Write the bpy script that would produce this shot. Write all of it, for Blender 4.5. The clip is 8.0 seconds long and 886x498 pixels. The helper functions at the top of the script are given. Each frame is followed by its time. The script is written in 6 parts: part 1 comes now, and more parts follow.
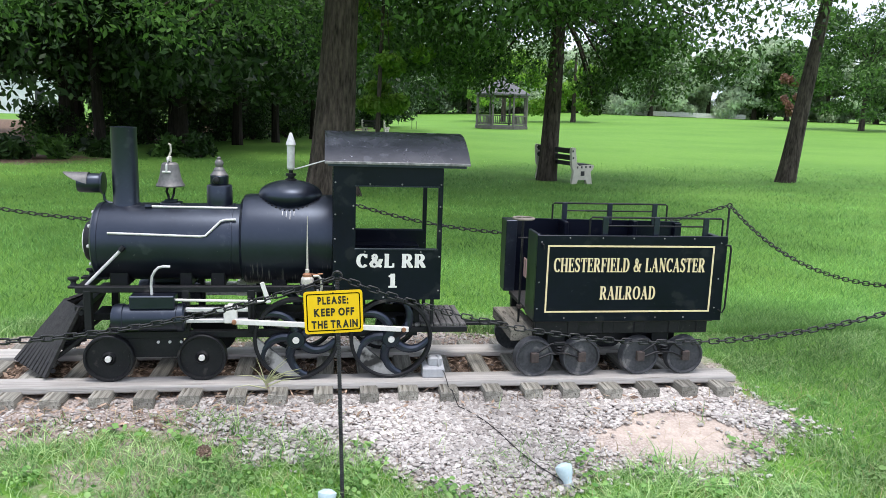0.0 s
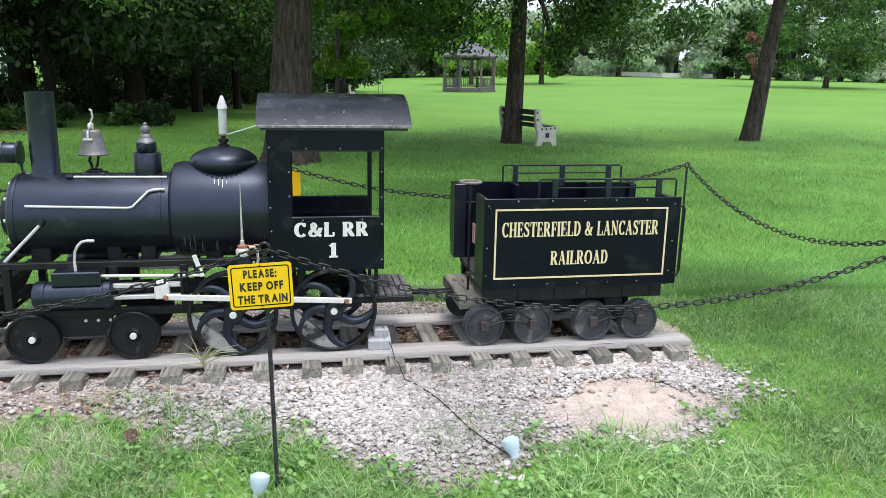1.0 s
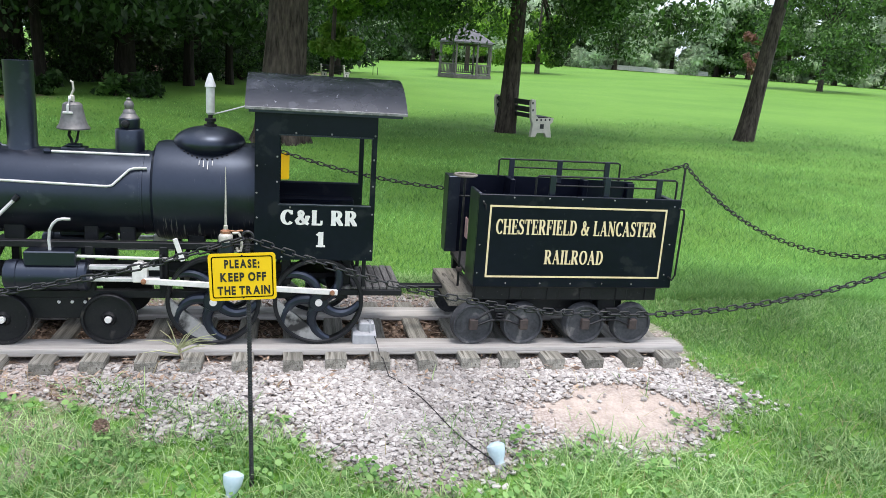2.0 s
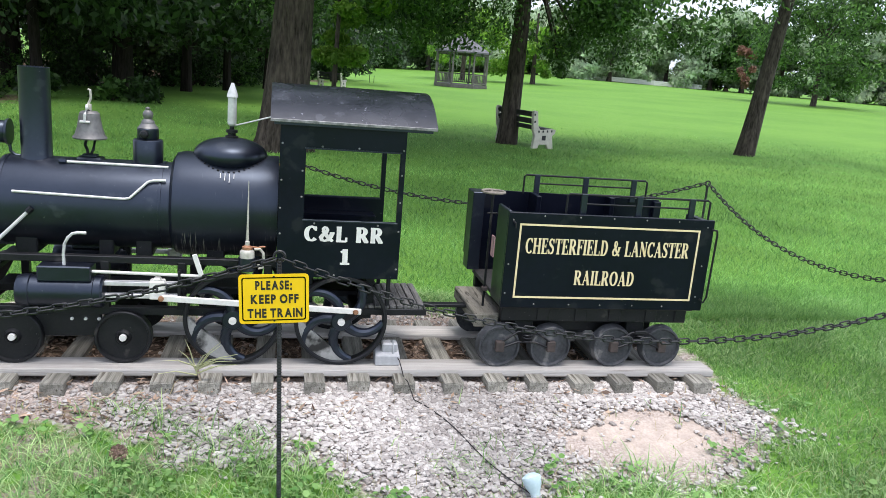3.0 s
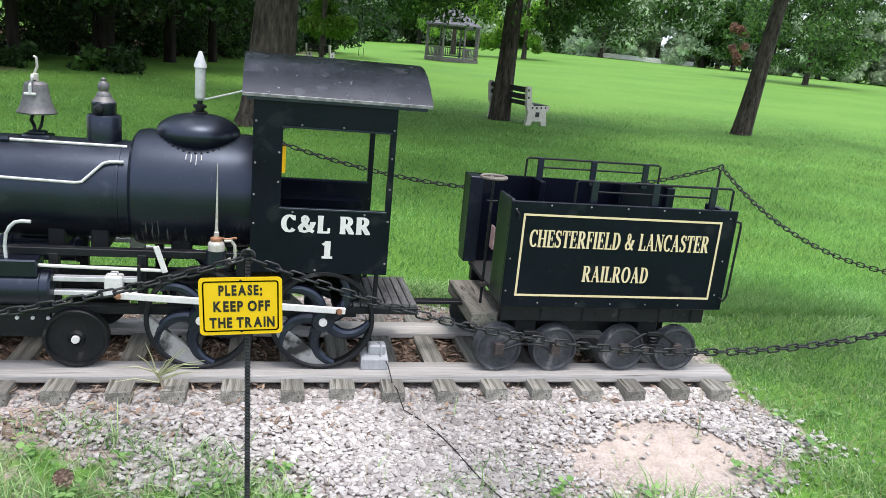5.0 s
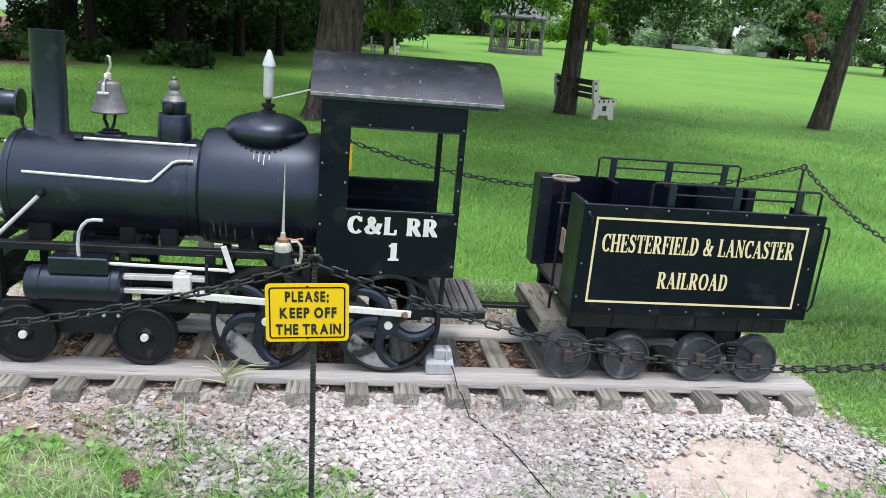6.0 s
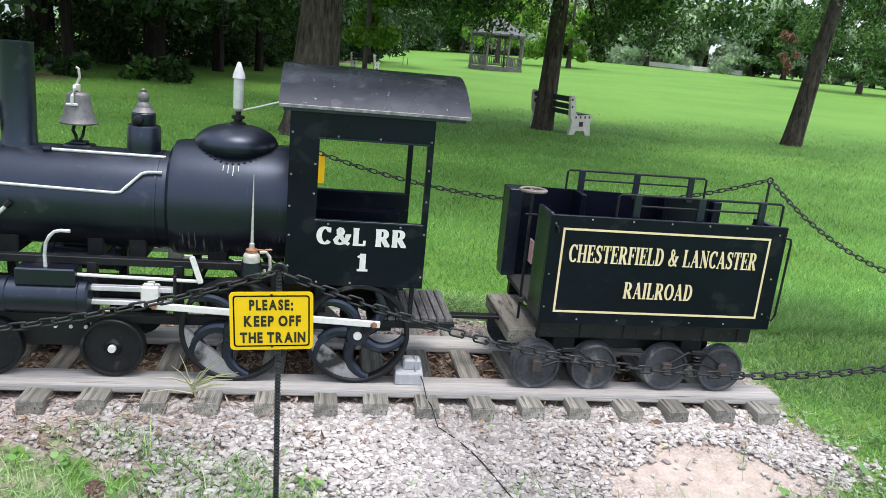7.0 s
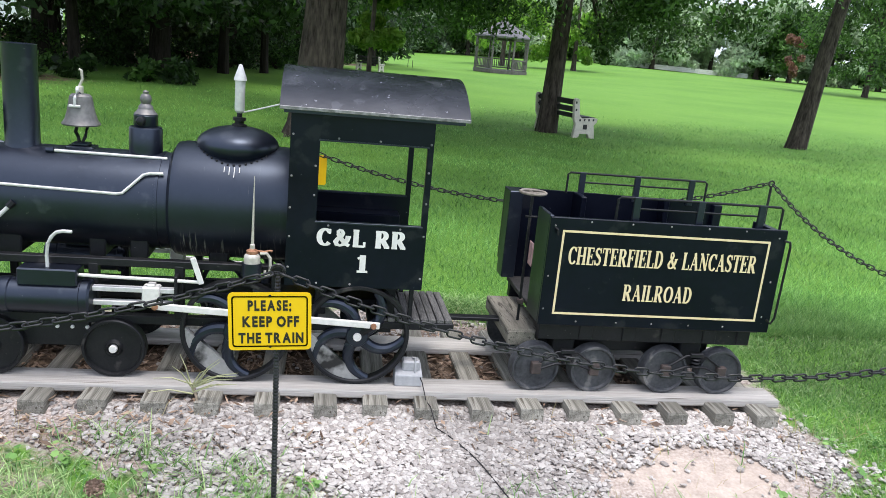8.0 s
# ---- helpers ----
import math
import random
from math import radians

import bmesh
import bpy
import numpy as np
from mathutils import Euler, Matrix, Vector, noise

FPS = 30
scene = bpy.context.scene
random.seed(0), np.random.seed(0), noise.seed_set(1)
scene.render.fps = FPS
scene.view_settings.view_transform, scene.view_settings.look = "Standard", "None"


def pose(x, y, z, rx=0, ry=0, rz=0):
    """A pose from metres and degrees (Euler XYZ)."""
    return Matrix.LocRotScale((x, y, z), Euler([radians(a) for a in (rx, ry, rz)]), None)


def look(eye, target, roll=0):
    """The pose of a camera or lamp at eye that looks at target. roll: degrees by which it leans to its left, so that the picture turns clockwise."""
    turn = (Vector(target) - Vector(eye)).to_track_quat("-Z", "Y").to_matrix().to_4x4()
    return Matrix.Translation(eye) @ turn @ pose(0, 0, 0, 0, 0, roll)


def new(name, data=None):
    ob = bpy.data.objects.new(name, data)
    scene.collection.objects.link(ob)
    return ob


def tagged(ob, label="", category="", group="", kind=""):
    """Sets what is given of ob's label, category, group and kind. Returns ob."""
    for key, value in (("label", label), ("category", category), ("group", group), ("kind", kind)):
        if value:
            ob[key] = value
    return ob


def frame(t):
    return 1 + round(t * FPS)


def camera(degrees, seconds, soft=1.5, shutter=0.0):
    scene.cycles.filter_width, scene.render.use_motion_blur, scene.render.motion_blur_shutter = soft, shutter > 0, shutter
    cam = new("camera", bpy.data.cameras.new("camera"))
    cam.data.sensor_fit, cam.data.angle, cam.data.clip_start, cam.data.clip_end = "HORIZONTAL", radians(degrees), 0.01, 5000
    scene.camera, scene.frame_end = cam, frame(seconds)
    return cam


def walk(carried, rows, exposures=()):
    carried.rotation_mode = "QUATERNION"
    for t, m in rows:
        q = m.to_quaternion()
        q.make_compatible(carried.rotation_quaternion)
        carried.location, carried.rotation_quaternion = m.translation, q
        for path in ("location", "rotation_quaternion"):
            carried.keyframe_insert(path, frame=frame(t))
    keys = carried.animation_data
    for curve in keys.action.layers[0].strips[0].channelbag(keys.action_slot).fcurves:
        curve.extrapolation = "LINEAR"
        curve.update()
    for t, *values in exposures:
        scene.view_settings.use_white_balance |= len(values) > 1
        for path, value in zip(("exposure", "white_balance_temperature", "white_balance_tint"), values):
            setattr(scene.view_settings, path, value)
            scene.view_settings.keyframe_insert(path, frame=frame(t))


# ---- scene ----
cam = camera(59.5, 8.0, 0.75)
PATH = [
    (0, (0.125, 0.151, 1.662), (0.422, 2.095, 1.297), 1.9),
    (0.5, (0.215, 0.234, 1.644), (0.544, 2.166, 1.245), 0.9),
    (1, (0.312, 0.317, 1.638), (0.679, 2.231, 1.186), 1.1),
    (1.2, (0.335, 0.35, 1.639), (0.72, 2.256, 1.17), 1.5),
    (2.5, (0.269, 0.556, 1.656), (0.667, 2.455, 1.171), 4.8),
    (3, (0.161, 0.651, 1.657), (0.58, 2.551, 1.193), 4.8),
    (3.5, (0.102, 0.706, 1.665), (0.567, 2.596, 1.205), 5.2),
    (4, (0.096, 0.788, 1.649), (0.602, 2.667, 1.188), 5.7),
    (4.2, (0.117, 0.848, 1.643), (0.629, 2.723, 1.173), 5.7),
    (5.3, (0.242, 1.159, 1.63), (0.629, 3.044, 1.085), 5.1),
    (5.5, (0.246, 1.19, 1.631), (0.585, 3.081, 1.075), 4.8),
    (6, (0.208, 1.195, 1.648), (0.504, 3.094, 1.093), 5.1),
    (6.5, (0.224, 1.184, 1.643), (0.548, 3.086, 1.115), 5.2),
    (7, (0.258, 1.151, 1.64), (0.601, 3.054, 1.128), 5.4),
    (7.5, (0.269, 1.144, 1.637), (0.618, 3.047, 1.13), 5.4),
    (8, (0.278, 1.134, 1.643), (0.609, 3.04, 1.136), 5.5),
]
walk(cam, [(t, look(eye, target, roll)) for t, eye, target, roll in PATH], [(0, 0.57, 6380, 15), (8, 0.57, 6380, 15)])

# ---- world and light ----
SUN_EL, SUN_AZ = 79.0, 160.0
world = bpy.data.worlds.new("sky_world")
scene.world = world
world.use_nodes = True
wn = world.node_tree
sky = wn.nodes.new("ShaderNodeTexSky")
sky.sky_type = "NISHITA"
sky.sun_disc = False
sky.sun_elevation, sky.sun_rotation = radians(SUN_EL), radians(SUN_AZ)
sky.air_density, sky.dust_density, sky.ozone_density = 1.0, 5.0, 1.0
milky = wn.nodes.new("ShaderNodeMix")
milky.data_type = "RGBA"
milky.inputs[0].default_value = 0.6
milky.inputs[7].default_value = (8.0, 8.9, 10.4, 1)
wn.links.new(sky.outputs[0], milky.inputs[6])
back = wn.nodes["Background"]
wn.links.new(milky.outputs[2], back.inputs[0])
back.inputs[1].default_value = 0.145
sun = new("sun", bpy.data.lights.new("sun", "SUN"))
sun.data.energy, sun.data.angle, sun.data.color = 1.7, radians(20), (1.0, 0.97, 0.93)
sun_dir = Vector((math.sin(radians(SUN_AZ)) * math.cos(radians(SUN_EL)), math.cos(radians(SUN_AZ)) * math.cos(radians(SUN_EL)), math.sin(radians(SUN_EL))))
sun.matrix_world = look(sun_dir * 60, (0, 0, 0))


# ---- materials ----
def mat(name, a, b, scale=6.0, rough=0.6, metal=0.0, bump=0.15, fine=60.0, stretch=(1, 1, 1), rnd=0.0, spot=None, spot_at=0.62, spot_scale=9.0, spec=0.5, rough2=None, tint=None, flecks=None, relief=0.01):
    """Two-scale noise colour between a and b, fine relief, and optional worn spots of a third colour."""
    m = bpy.data.materials.new(name)
    m.use_nodes = True
    t = m.node_tree
    n, link = t.nodes, t.links.new
    bsdf = n["Principled BSDF"]
    co = n.new("ShaderNodeTexCoord")
    mp = n.new("ShaderNodeMapping")
    mp.inputs["Scale"].default_value = stretch
    link(co.outputs["Object"], mp.inputs[0])
    big = n.new("ShaderNodeTexNoise")
    big.inputs["Scale"].default_value, big.inputs["Detail"].default_value = scale, 5
    small = n.new("ShaderNodeTexNoise")
    small.inputs["Scale"].default_value, small.inputs["Detail"].default_value = fine, 4
    link(mp.outputs[0], big.inputs[0])
    link(mp.outputs[0], small.inputs[0])
    blend = n.new("ShaderNodeMath")
    blend.operation = "MULTIPLY_ADD"
    blend.inputs[1].default_value = 0.45
    link(small.outputs[0], blend.inputs[0])
    half = n.new("ShaderNodeMath")
    half.operation = "MULTIPLY"
    half.inputs[1].default_value = 0.6
    link(big.outputs[0], half.inputs[0])
    link(half.outputs[0], blend.inputs[2])
    ramp = n.new("ShaderNodeValToRGB")
    ramp.color_ramp.elements[0].position, ramp.color_ramp.elements[1].position = 0.36, 0.68
    ramp.color_ramp.elements[0].color, ramp.color_ramp.elements[1].color = (*a, 1), (*b, 1)
    link(blend.outputs[0], ramp.inputs[0])
    colour = ramp.outputs[0]
    if spot:
        sn = n.new("ShaderNodeTexNoise")
        sn.inputs["Scale"].default_value, sn.inputs["Detail"].default_value = spot_scale, 8
        link(mp.outputs[0], sn.inputs[0])
        sr = n.new("ShaderNodeValToRGB")
        sr.color_ramp.elements[0].position, sr.color_ramp.elements[1].position = spot_at, spot_at + 0.06
        link(sn.outputs[0], sr.inputs[0])
        mx = n.new("ShaderNodeMix")
        mx.data_type = "RGBA"
        link(sr.outputs[0], mx.inputs[0])
        link(colour, mx.inputs[6])
        mx.inputs[7].default_value = (*spot, 1)
        colour = mx.outputs[2]
    if flecks:
        fn = n.new("ShaderNodeTexNoise")
        fn.inputs["Scale"].default_value, fn.inputs["Detail"].default_value, fn.inputs["Roughness"].default_value = flecks[0], 3, 0.7
        link(co.outputs["Object"], fn.inputs[0])
        fr = n.new("ShaderNodeMapRange")
        fr.inputs[1].default_value, fr.inputs[2].default_value, fr.inputs[4].default_value = flecks[1], flecks[1] + 0.05, 0.8
        link(fn.outputs[0], fr.inputs[0])
        fx = n.new("ShaderNodeMix")
        fx.data_type = "RGBA"
        link(fr.outputs[0], fx.inputs[0])
        link(colour, fx.inputs[6])
        fx.inputs[7].default_value = (*flecks[2], 1)
        colour = fx.outputs[2]
    if rnd:
        oi = n.new("ShaderNodeObjectInfo")
        hs = n.new("ShaderNodeHueSaturation")
        vr = n.new("ShaderNodeMapRange")
        vr.inputs[3].default_value, vr.inputs[4].default_value = 1 - rnd, 1 + rnd
        link(oi.outputs["Random"], vr.inputs[0])
        link(vr.outputs[0], hs.inputs["Value"])
        link(colour, hs.inputs["Color"])
        colour = hs.outputs[0]
    link(colour, bsdf.inputs["Base Color"])
    bsdf.inputs["Metallic"].default_value = metal
    bsdf.inputs["Specular IOR Level"].default_value = spec
    if tint:
        bsdf.inputs["Specular Tint"].default_value = (*tint, 1)
    rr = n.new("ShaderNodeMapRange")
    rr.inputs[3].default_value, rr.inputs[4].default_value = rough, rough2 if rough2 is not None else min(1, rough + 0.15)
    link(big.outputs[0], rr.inputs[0])
    link(rr.outputs[0], bsdf.inputs["Roughness"])
    if bump:
        bp = n.new("ShaderNodeBump")
        bp.inputs["Strength"].default_value, bp.inputs["Distance"].default_value = bump, relief
        link(blend.outputs[0], bp.inputs["Height"])
        link(bp.outputs[0], bsdf.inputs["Normal"])
    return m


def leaf_mat(name, dark, light, glow=0.35):
    """Leaves and blades: colour varies from island to island, and light passes through."""
    m = bpy.data.materials.new(name)
    m.use_nodes = True
    n, link = m.node_tree.nodes, m.node_tree.links.new
    bsdf = n["Principled BSDF"]
    geo = n.new("ShaderNodeNewGeometry")
    ramp = n.new("ShaderNodeValToRGB")
    ramp.color_ramp.elements[0].color, ramp.color_ramp.elements[1].color = (*dark, 1), (*light, 1)
    link(geo.outputs["Random Per Island"], ramp.inputs[0])
    co = n.new("ShaderNodeTexCoord")
    noise_t = n.new("ShaderNodeTexNoise")
    noise_t.inputs["Scale"].default_value = 0.7
    link(co.outputs["Object"], noise_t.inputs[0])
    hs = n.new("ShaderNodeHueSaturation")
    vr = n.new("ShaderNodeMapRange")
    vr.inputs[1].default_value, vr.inputs[2].default_value, vr.inputs[3].default_value, vr.inputs[4].default_value = 0.3, 0.7, 0.65, 1.35
    link(noise_t.outputs[0], vr.inputs[0])
    link(vr.outputs[0], hs.inputs["Value"])
    link(ramp.outputs[0], hs.inputs["Color"])
    link(hs.outputs[0], bsdf.inputs["Base Color"])
    bsdf.inputs["Roughness"].default_value = 0.5
    bsdf.inputs["Specular IOR Level"].default_value = 0.3
    tr = n.new("ShaderNodeBsdfTranslucent")
    link(hs.outputs[0], tr.inputs[0])
    mx = n.new("ShaderNodeMixShader")
    mx.inputs[0].default_value = glow
    link(bsdf.outputs[0], mx.inputs[1])
    link(tr.outputs[0], mx.inputs[2])
    link(mx.outputs[0], n["Material Output"].inputs[0])
    return m


BLACK = mat("black_paint", (0.003, 0.0038, 0.0075), (0.0075, 0.009, 0.016), 5, 0.27, bump=0.07, fine=40, rough2=0.46, spec=0.75, spot=(0.022, 0.024, 0.03), spot_at=0.61, spot_scale=9, tint=(0.66, 0.79, 1.0), flecks=(55, 0.7, (0.12, 0.12, 0.12)))
BOARD = mat("black_board", (0.002, 0.0027, 0.007), (0.004, 0.0052, 0.012), 4, 0.24, bump=0.04, fine=30, rough2=0.4, spot=(0.012, 0.0135, 0.018), spot_at=0.6, spec=0.26, tint=(0.78, 0.86, 1.0), flecks=(42, 0.71, (0.13, 0.14, 0.15)))
IRON = mat("dull_iron", (0.004, 0.0042, 0.005), (0.012, 0.012, 0.012), 14, 0.45, bump=0.2, fine=90, spot=(0.045, 0.041, 0.038), spot_at=0.64, spec=0.34, tint=(0.85, 0.9, 1.0), flecks=(60, 0.69, (0.14, 0.135, 0.13)))
FIREBOX = mat("streaked_black_paint", (0.003, 0.0038, 0.0075), (0.0075, 0.009, 0.016), 5, 0.27, bump=0.05, fine=40, rough2=0.46, spec=0.75, tint=(0.66, 0.79, 1.0))


def add_streaks(m, z0, z1, colour):
    """Pale rain streaks that run down between two heights, thinning towards the top."""
    n, link = m.node_tree.nodes, m.node_tree.links.new
    bsdf = n["Principled BSDF"]
    old = bsdf.inputs["Base Color"].links[0].from_socket
    co = n.new("ShaderNodeTexCoord")
    mp = n.new("ShaderNodeMapping")
    mp.inputs["Scale"].default_value = (170, 2, 9)
    link(co.outputs["Object"], mp.inputs[0])
    st = n.new("ShaderNodeTexNoise")
    st.inputs["Scale"].default_value, st.inputs["Detail"].default_value = 1.0, 5
    link(mp.outputs[0], st.inputs[0])
    sep = n.new("ShaderNodeSeparateXYZ")
    link(co.outputs["Object"], sep.inputs[0])
    grad = n.new("ShaderNodeMapRange")
    grad.inputs[1].default_value, grad.inputs[2].default_value = z0, z1
    grad.inputs[3].default_value, grad.inputs[4].default_value = 0.5, 0.72
    link(sep.outputs[2], grad.inputs[0])
    gt = n.new("ShaderNodeMath")
    gt.operation = "SUBTRACT"
    link(st.outputs[0], gt.inputs[0])
    link(grad.outputs[0], gt.inputs[1])
    amp = n.new("ShaderNodeMapRange")
    amp.inputs[1].default_value, amp.inputs[2].default_value, amp.inputs[4].default_value = 0.0, 0.08, 0.75
    link(gt.outputs[0], amp.inputs[0])
    mx = n.new("ShaderNodeMix")
    mx.data_type = "RGBA"
    link(amp.outputs[0], mx.inputs[0])
    link(old, mx.inputs[6])
    mx.inputs[7].default_value = (*colour, 1)
    link(mx.outputs[2], bsdf.inputs["Base Color"])


add_streaks(FIREBOX, 0.53, 0.715, (0.2, 0.19, 0.175))
ROOFM = mat("worn_roof_paint", (0.003, 0.0036, 0.006), (0.012, 0.0135, 0.019), 7, 0.16, bump=0.1, fine=50, spot=(0.03, 0.032, 0.039), spot_at=0.6, spot_scale=9, spec=0.6, tint=(0.84, 0.9, 1.0), rough2=0.36, flecks=(26, 0.66, (0.24, 0.25, 0.28)))
RIVET = mat("dull_rivet", (0.12, 0.12, 0.12), (0.3, 0.3, 0.3), 30, 0.5, 0.4, bump=0.05)
SILVER = mat("silver_paint", (0.5, 0.5, 0.5), (0.68, 0.68, 0.67), 12, 0.4, 0.2, bump=0.08, spot=(0.25, 0.22, 0.2), spot_at=0.68)
WHITE = mat("white_paint", (0.62, 0.61, 0.57), (0.78, 0.77, 0.73), 12, 0.5, bump=0.05)
CREAM = mat("cream_lettering", (0.74, 0.6, 0.32), (0.8, 0.68, 0.42), 20, 0.5, bump=0.03)
BRASS = mat("grey_bell_metal", (0.11, 0.108, 0.105), (0.2, 0.195, 0.19), 18, 0.42, 0.5, bump=0.08)
COPPER = mat("rusty_copper", (0.22, 0.09, 0.04), (0.42, 0.22, 0.13), 30, 0.5, 0.4, bump=0.1)
TIN = mat("dull_tin", (0.4, 0.38, 0.33), (0.6, 0.57, 0.5), 30, 0.45, 0.3, bump=0.08)
WOOD = mat("weathered_timber", (0.25, 0.24, 0.215), (0.5, 0.48, 0.445), 2.4, 0.8, bump=0.6, fine=18, stretch=(0.35, 14, 14), rnd=0.18, spot=(0.12, 0.1, 0.08), spot_at=0.66, spot_scale=4)
TIEWOOD = mat("tie_timber", (0.1, 0.095, 0.075), (0.36, 0.35, 0.3), 2.4, 0.85, bump=0.8, fine=18, stretch=(14, 0.4, 14), rnd=0.22, spot=(0.09, 0.08, 0.06), spot_at=0.6, spot_scale=4)
DECKWOOD = mat("black_deck_wood", (0.006, 0.006, 0.0065), (0.035, 0.034, 0.033), 4, 0.7, bump=0.5, fine=30, stretch=(1, 8, 8))
YELLOW = mat("yellow_enamel", (0.88, 0.53, 0.003), (0.92, 0.57, 0.004), 9, 0.35, bump=0.02)
INK = mat("sign_ink", (0.01, 0.009, 0.008), (0.02, 0.018, 0.016), 20, 0.5, bump=0.0)
CHAIN = mat("chain_steel", (0.008, 0.008, 0.009), (0.04, 0.04, 0.043), 30, 0.36, 0.4, bump=0.15)
# Bark for the woods, its colour lowered to stand in for shade there.
SHADEBARK = mat("shade_painted_bark", (0.008, 0.007, 0.006), (0.04, 0.034, 0.028), 2, 0.95, bump=0.8, fine=9, stretch=(5, 5, 0.6), relief=0.03, spec=0.15)
BARK = mat("furrowed_bark", (0.012, 0.0095, 0.008), (0.105, 0.086, 0.072), 1.6, 0.95, bump=1.0, fine=4.2, stretch=(8, 8, 1.7), relief=0.035, spec=0.2)
CONCRETE = mat("pale_concrete", (0.5, 0.47, 0.4), (0.66, 0.62, 0.54), 9, 0.85, bump=0.3)
SLAT = mat("dark_slat", (0.012, 0.013, 0.013), (0.03, 0.03, 0.03), 8, 0.6, bump=0.2)
GREYWOOD = mat("grey_weathered_wood", (0.085, 0.08, 0.074), (0.165, 0.155, 0.14), 5, 0.85, bump=0.2, rnd=0.08)
SHINGLE = mat("grey_shingles", (0.08, 0.08, 0.084), (0.16, 0.16, 0.165), 3, 0.9, bump=0.3, fine=12)
SIDING = mat("white_siding", (0.62, 0.65, 0.68), (0.78, 0.8, 0.82), 3, 0.7, bump=0.05)
PLASTIC = mat("grey_plastic", (0.3, 0.31, 0.32), (0.42, 0.43, 0.44), 9, 0.5, bump=0.05)
STONE = leaf_mat("white_gravel", (0.25, 0.226, 0.206), (0.53, 0.505, 0.47), 0.0)
LEAF = leaf_mat("tree_leaves", (0.016, 0.045, 0.012), (0.12, 0.25, 0.05))
DECKGREY = mat("grey_deck_wood", (0.015, 0.015, 0.016), (0.2, 0.195, 0.185), 3, 0.7, bump=0.6, fine=24, stretch=(12, 0.8, 12), rnd=0.2)
# Darker copy of the tree leaves, with the woods' shade put into the colour.
LEAF_SHADE = leaf_mat("shade_painted_leaves", (0.008, 0.024, 0.007), (0.045, 0.1, 0.022), 0.3)
PLATWOOD = mat("dark_platform_wood", (0.08, 0.075, 0.06), (0.23, 0.215, 0.175), 3, 0.85, bump=0.5, fine=26, stretch=(8, 0.8, 8), spot=(0.05, 0.045, 0.035), spot_at=0.58)
LEAF_LIGHT = leaf_mat("bright_leaves", (0.1, 0.24, 0.025), (0.28, 0.47, 0.07), 0.5)
# Distant foliage: pale aerial haze is put into the leaf colour.
LEAF_HAZE = leaf_mat("hazed_leaves", (0.3, 0.41, 0.26), (0.62, 0.73, 0.5), 0.5)
LEAF_RED = leaf_mat("red_leaves", (0.16, 0.07, 0.05), (0.28, 0.16, 0.11), 0.3)
GRASS = leaf_mat("grass_blades", (0.07, 0.2, 0.05), (0.32, 0.57, 0.16), 0.45)
ROUGH = leaf_mat("rough_grass_blades", (0.09, 0.24, 0.06), (0.5, 0.67, 0.3), 0.4)
WEED = leaf_mat("weed_leaves", (0.1, 0.25, 0.06), (0.3, 0.5, 0.16), 0.35)
STRAW = leaf_mat("dry_straw", (0.3, 0.25, 0.12), (0.5, 0.43, 0.25), 0.2)

# ---- mesh helpers ----
ORIGIN = {}


def thing(name, loc, label, category, group="", kind=""):
    ob = new(name)
    ob.location = loc
    ob.empty_display_size = 0.1
    ORIGIN[ob.name] = Vector(loc)
    return tagged(ob, label, category, group, kind)


def part(name, bm, material, parent, label="", smooth=True):
    """Link a bmesh, drawn in world places, as one mesh under a thing or a part."""
    base = ORIGIN[parent.name]
    bmesh.ops.translate(bm, verts=bm.verts, vec=-base)
    me = bpy.data.meshes.new(name)
    bm.to_mesh(me)
    bm.free()
    me.materials.append(material)
    if smooth:
        for p in me.polygons:
            p.use_smooth = True
        me.set_sharp_from_angle(angle=radians(35))
    ob = new(name, me)
    ob.parent = parent
    ORIGIN[ob.name] = base
    return tagged(ob, label)


def box(bm, x0, x1, y0, y1, z0, z1, bevel=0.004, m=None):
    g = bmesh.ops.create_cube(bm, size=1)["verts"]
    bmesh.ops.scale(bm, verts=g, vec=(x1 - x0, y1 - y0, z1 - z0))
    bmesh.ops.translate(bm, verts=g, vec=((x0 + x1) / 2, (y0 + y1) / 2, (z0 + z1) / 2))
    if bevel:
        es = list({e for v in g for e in v.link_edges})
        g = bmesh.ops.bevel(bm, geom=es, offset=bevel, segments=1, affect="EDGES", profile=0.5)["verts"]
        seen = set(g)
        stack = list(g)
        while stack:
            v = stack.pop()
            for e in v.link_edges:
                w = e.other_vert(v)
                if w not in seen:
                    seen.add(w)
                    stack.append(w)
        g = list(seen)
    if m:
        bmesh.ops.transform(bm, matrix=m, verts=g)
    return bm


def lathe(bm, profile, base, axis="z", seg=28):
    """Turn (radius, height) pairs round an axis through base."""
    rings = []
    for r, h in profile:
        ring = []
        for k in range(seg):
            a = 2 * math.pi * k / seg
            u, v = r * math.cos(a), r * math.sin(a)
            p = {"z": (u, v, h), "x": (h, u, v), "y": (u, h, -v)}[axis]
            ring.append(bm.verts.new(Vector(p) + Vector(base)))
        rings.append(ring)
    for a, b in zip(rings, rings[1:]):
        for k in range(seg):
            bm.faces.new((a[k], a[(k + 1) % seg], b[(k + 1) % seg], b[k]))
    if profile[0] == profile[-1]:
        bmesh.ops.remove_doubles(bm, verts=rings[0] + rings[-1], dist=1e-6)
    else:
        bm.faces.new(rings[0][::-1])
        bm.faces.new(rings[-1])
    bmesh.ops.recalc_face_normals(bm, faces=bm.faces)
    return bm


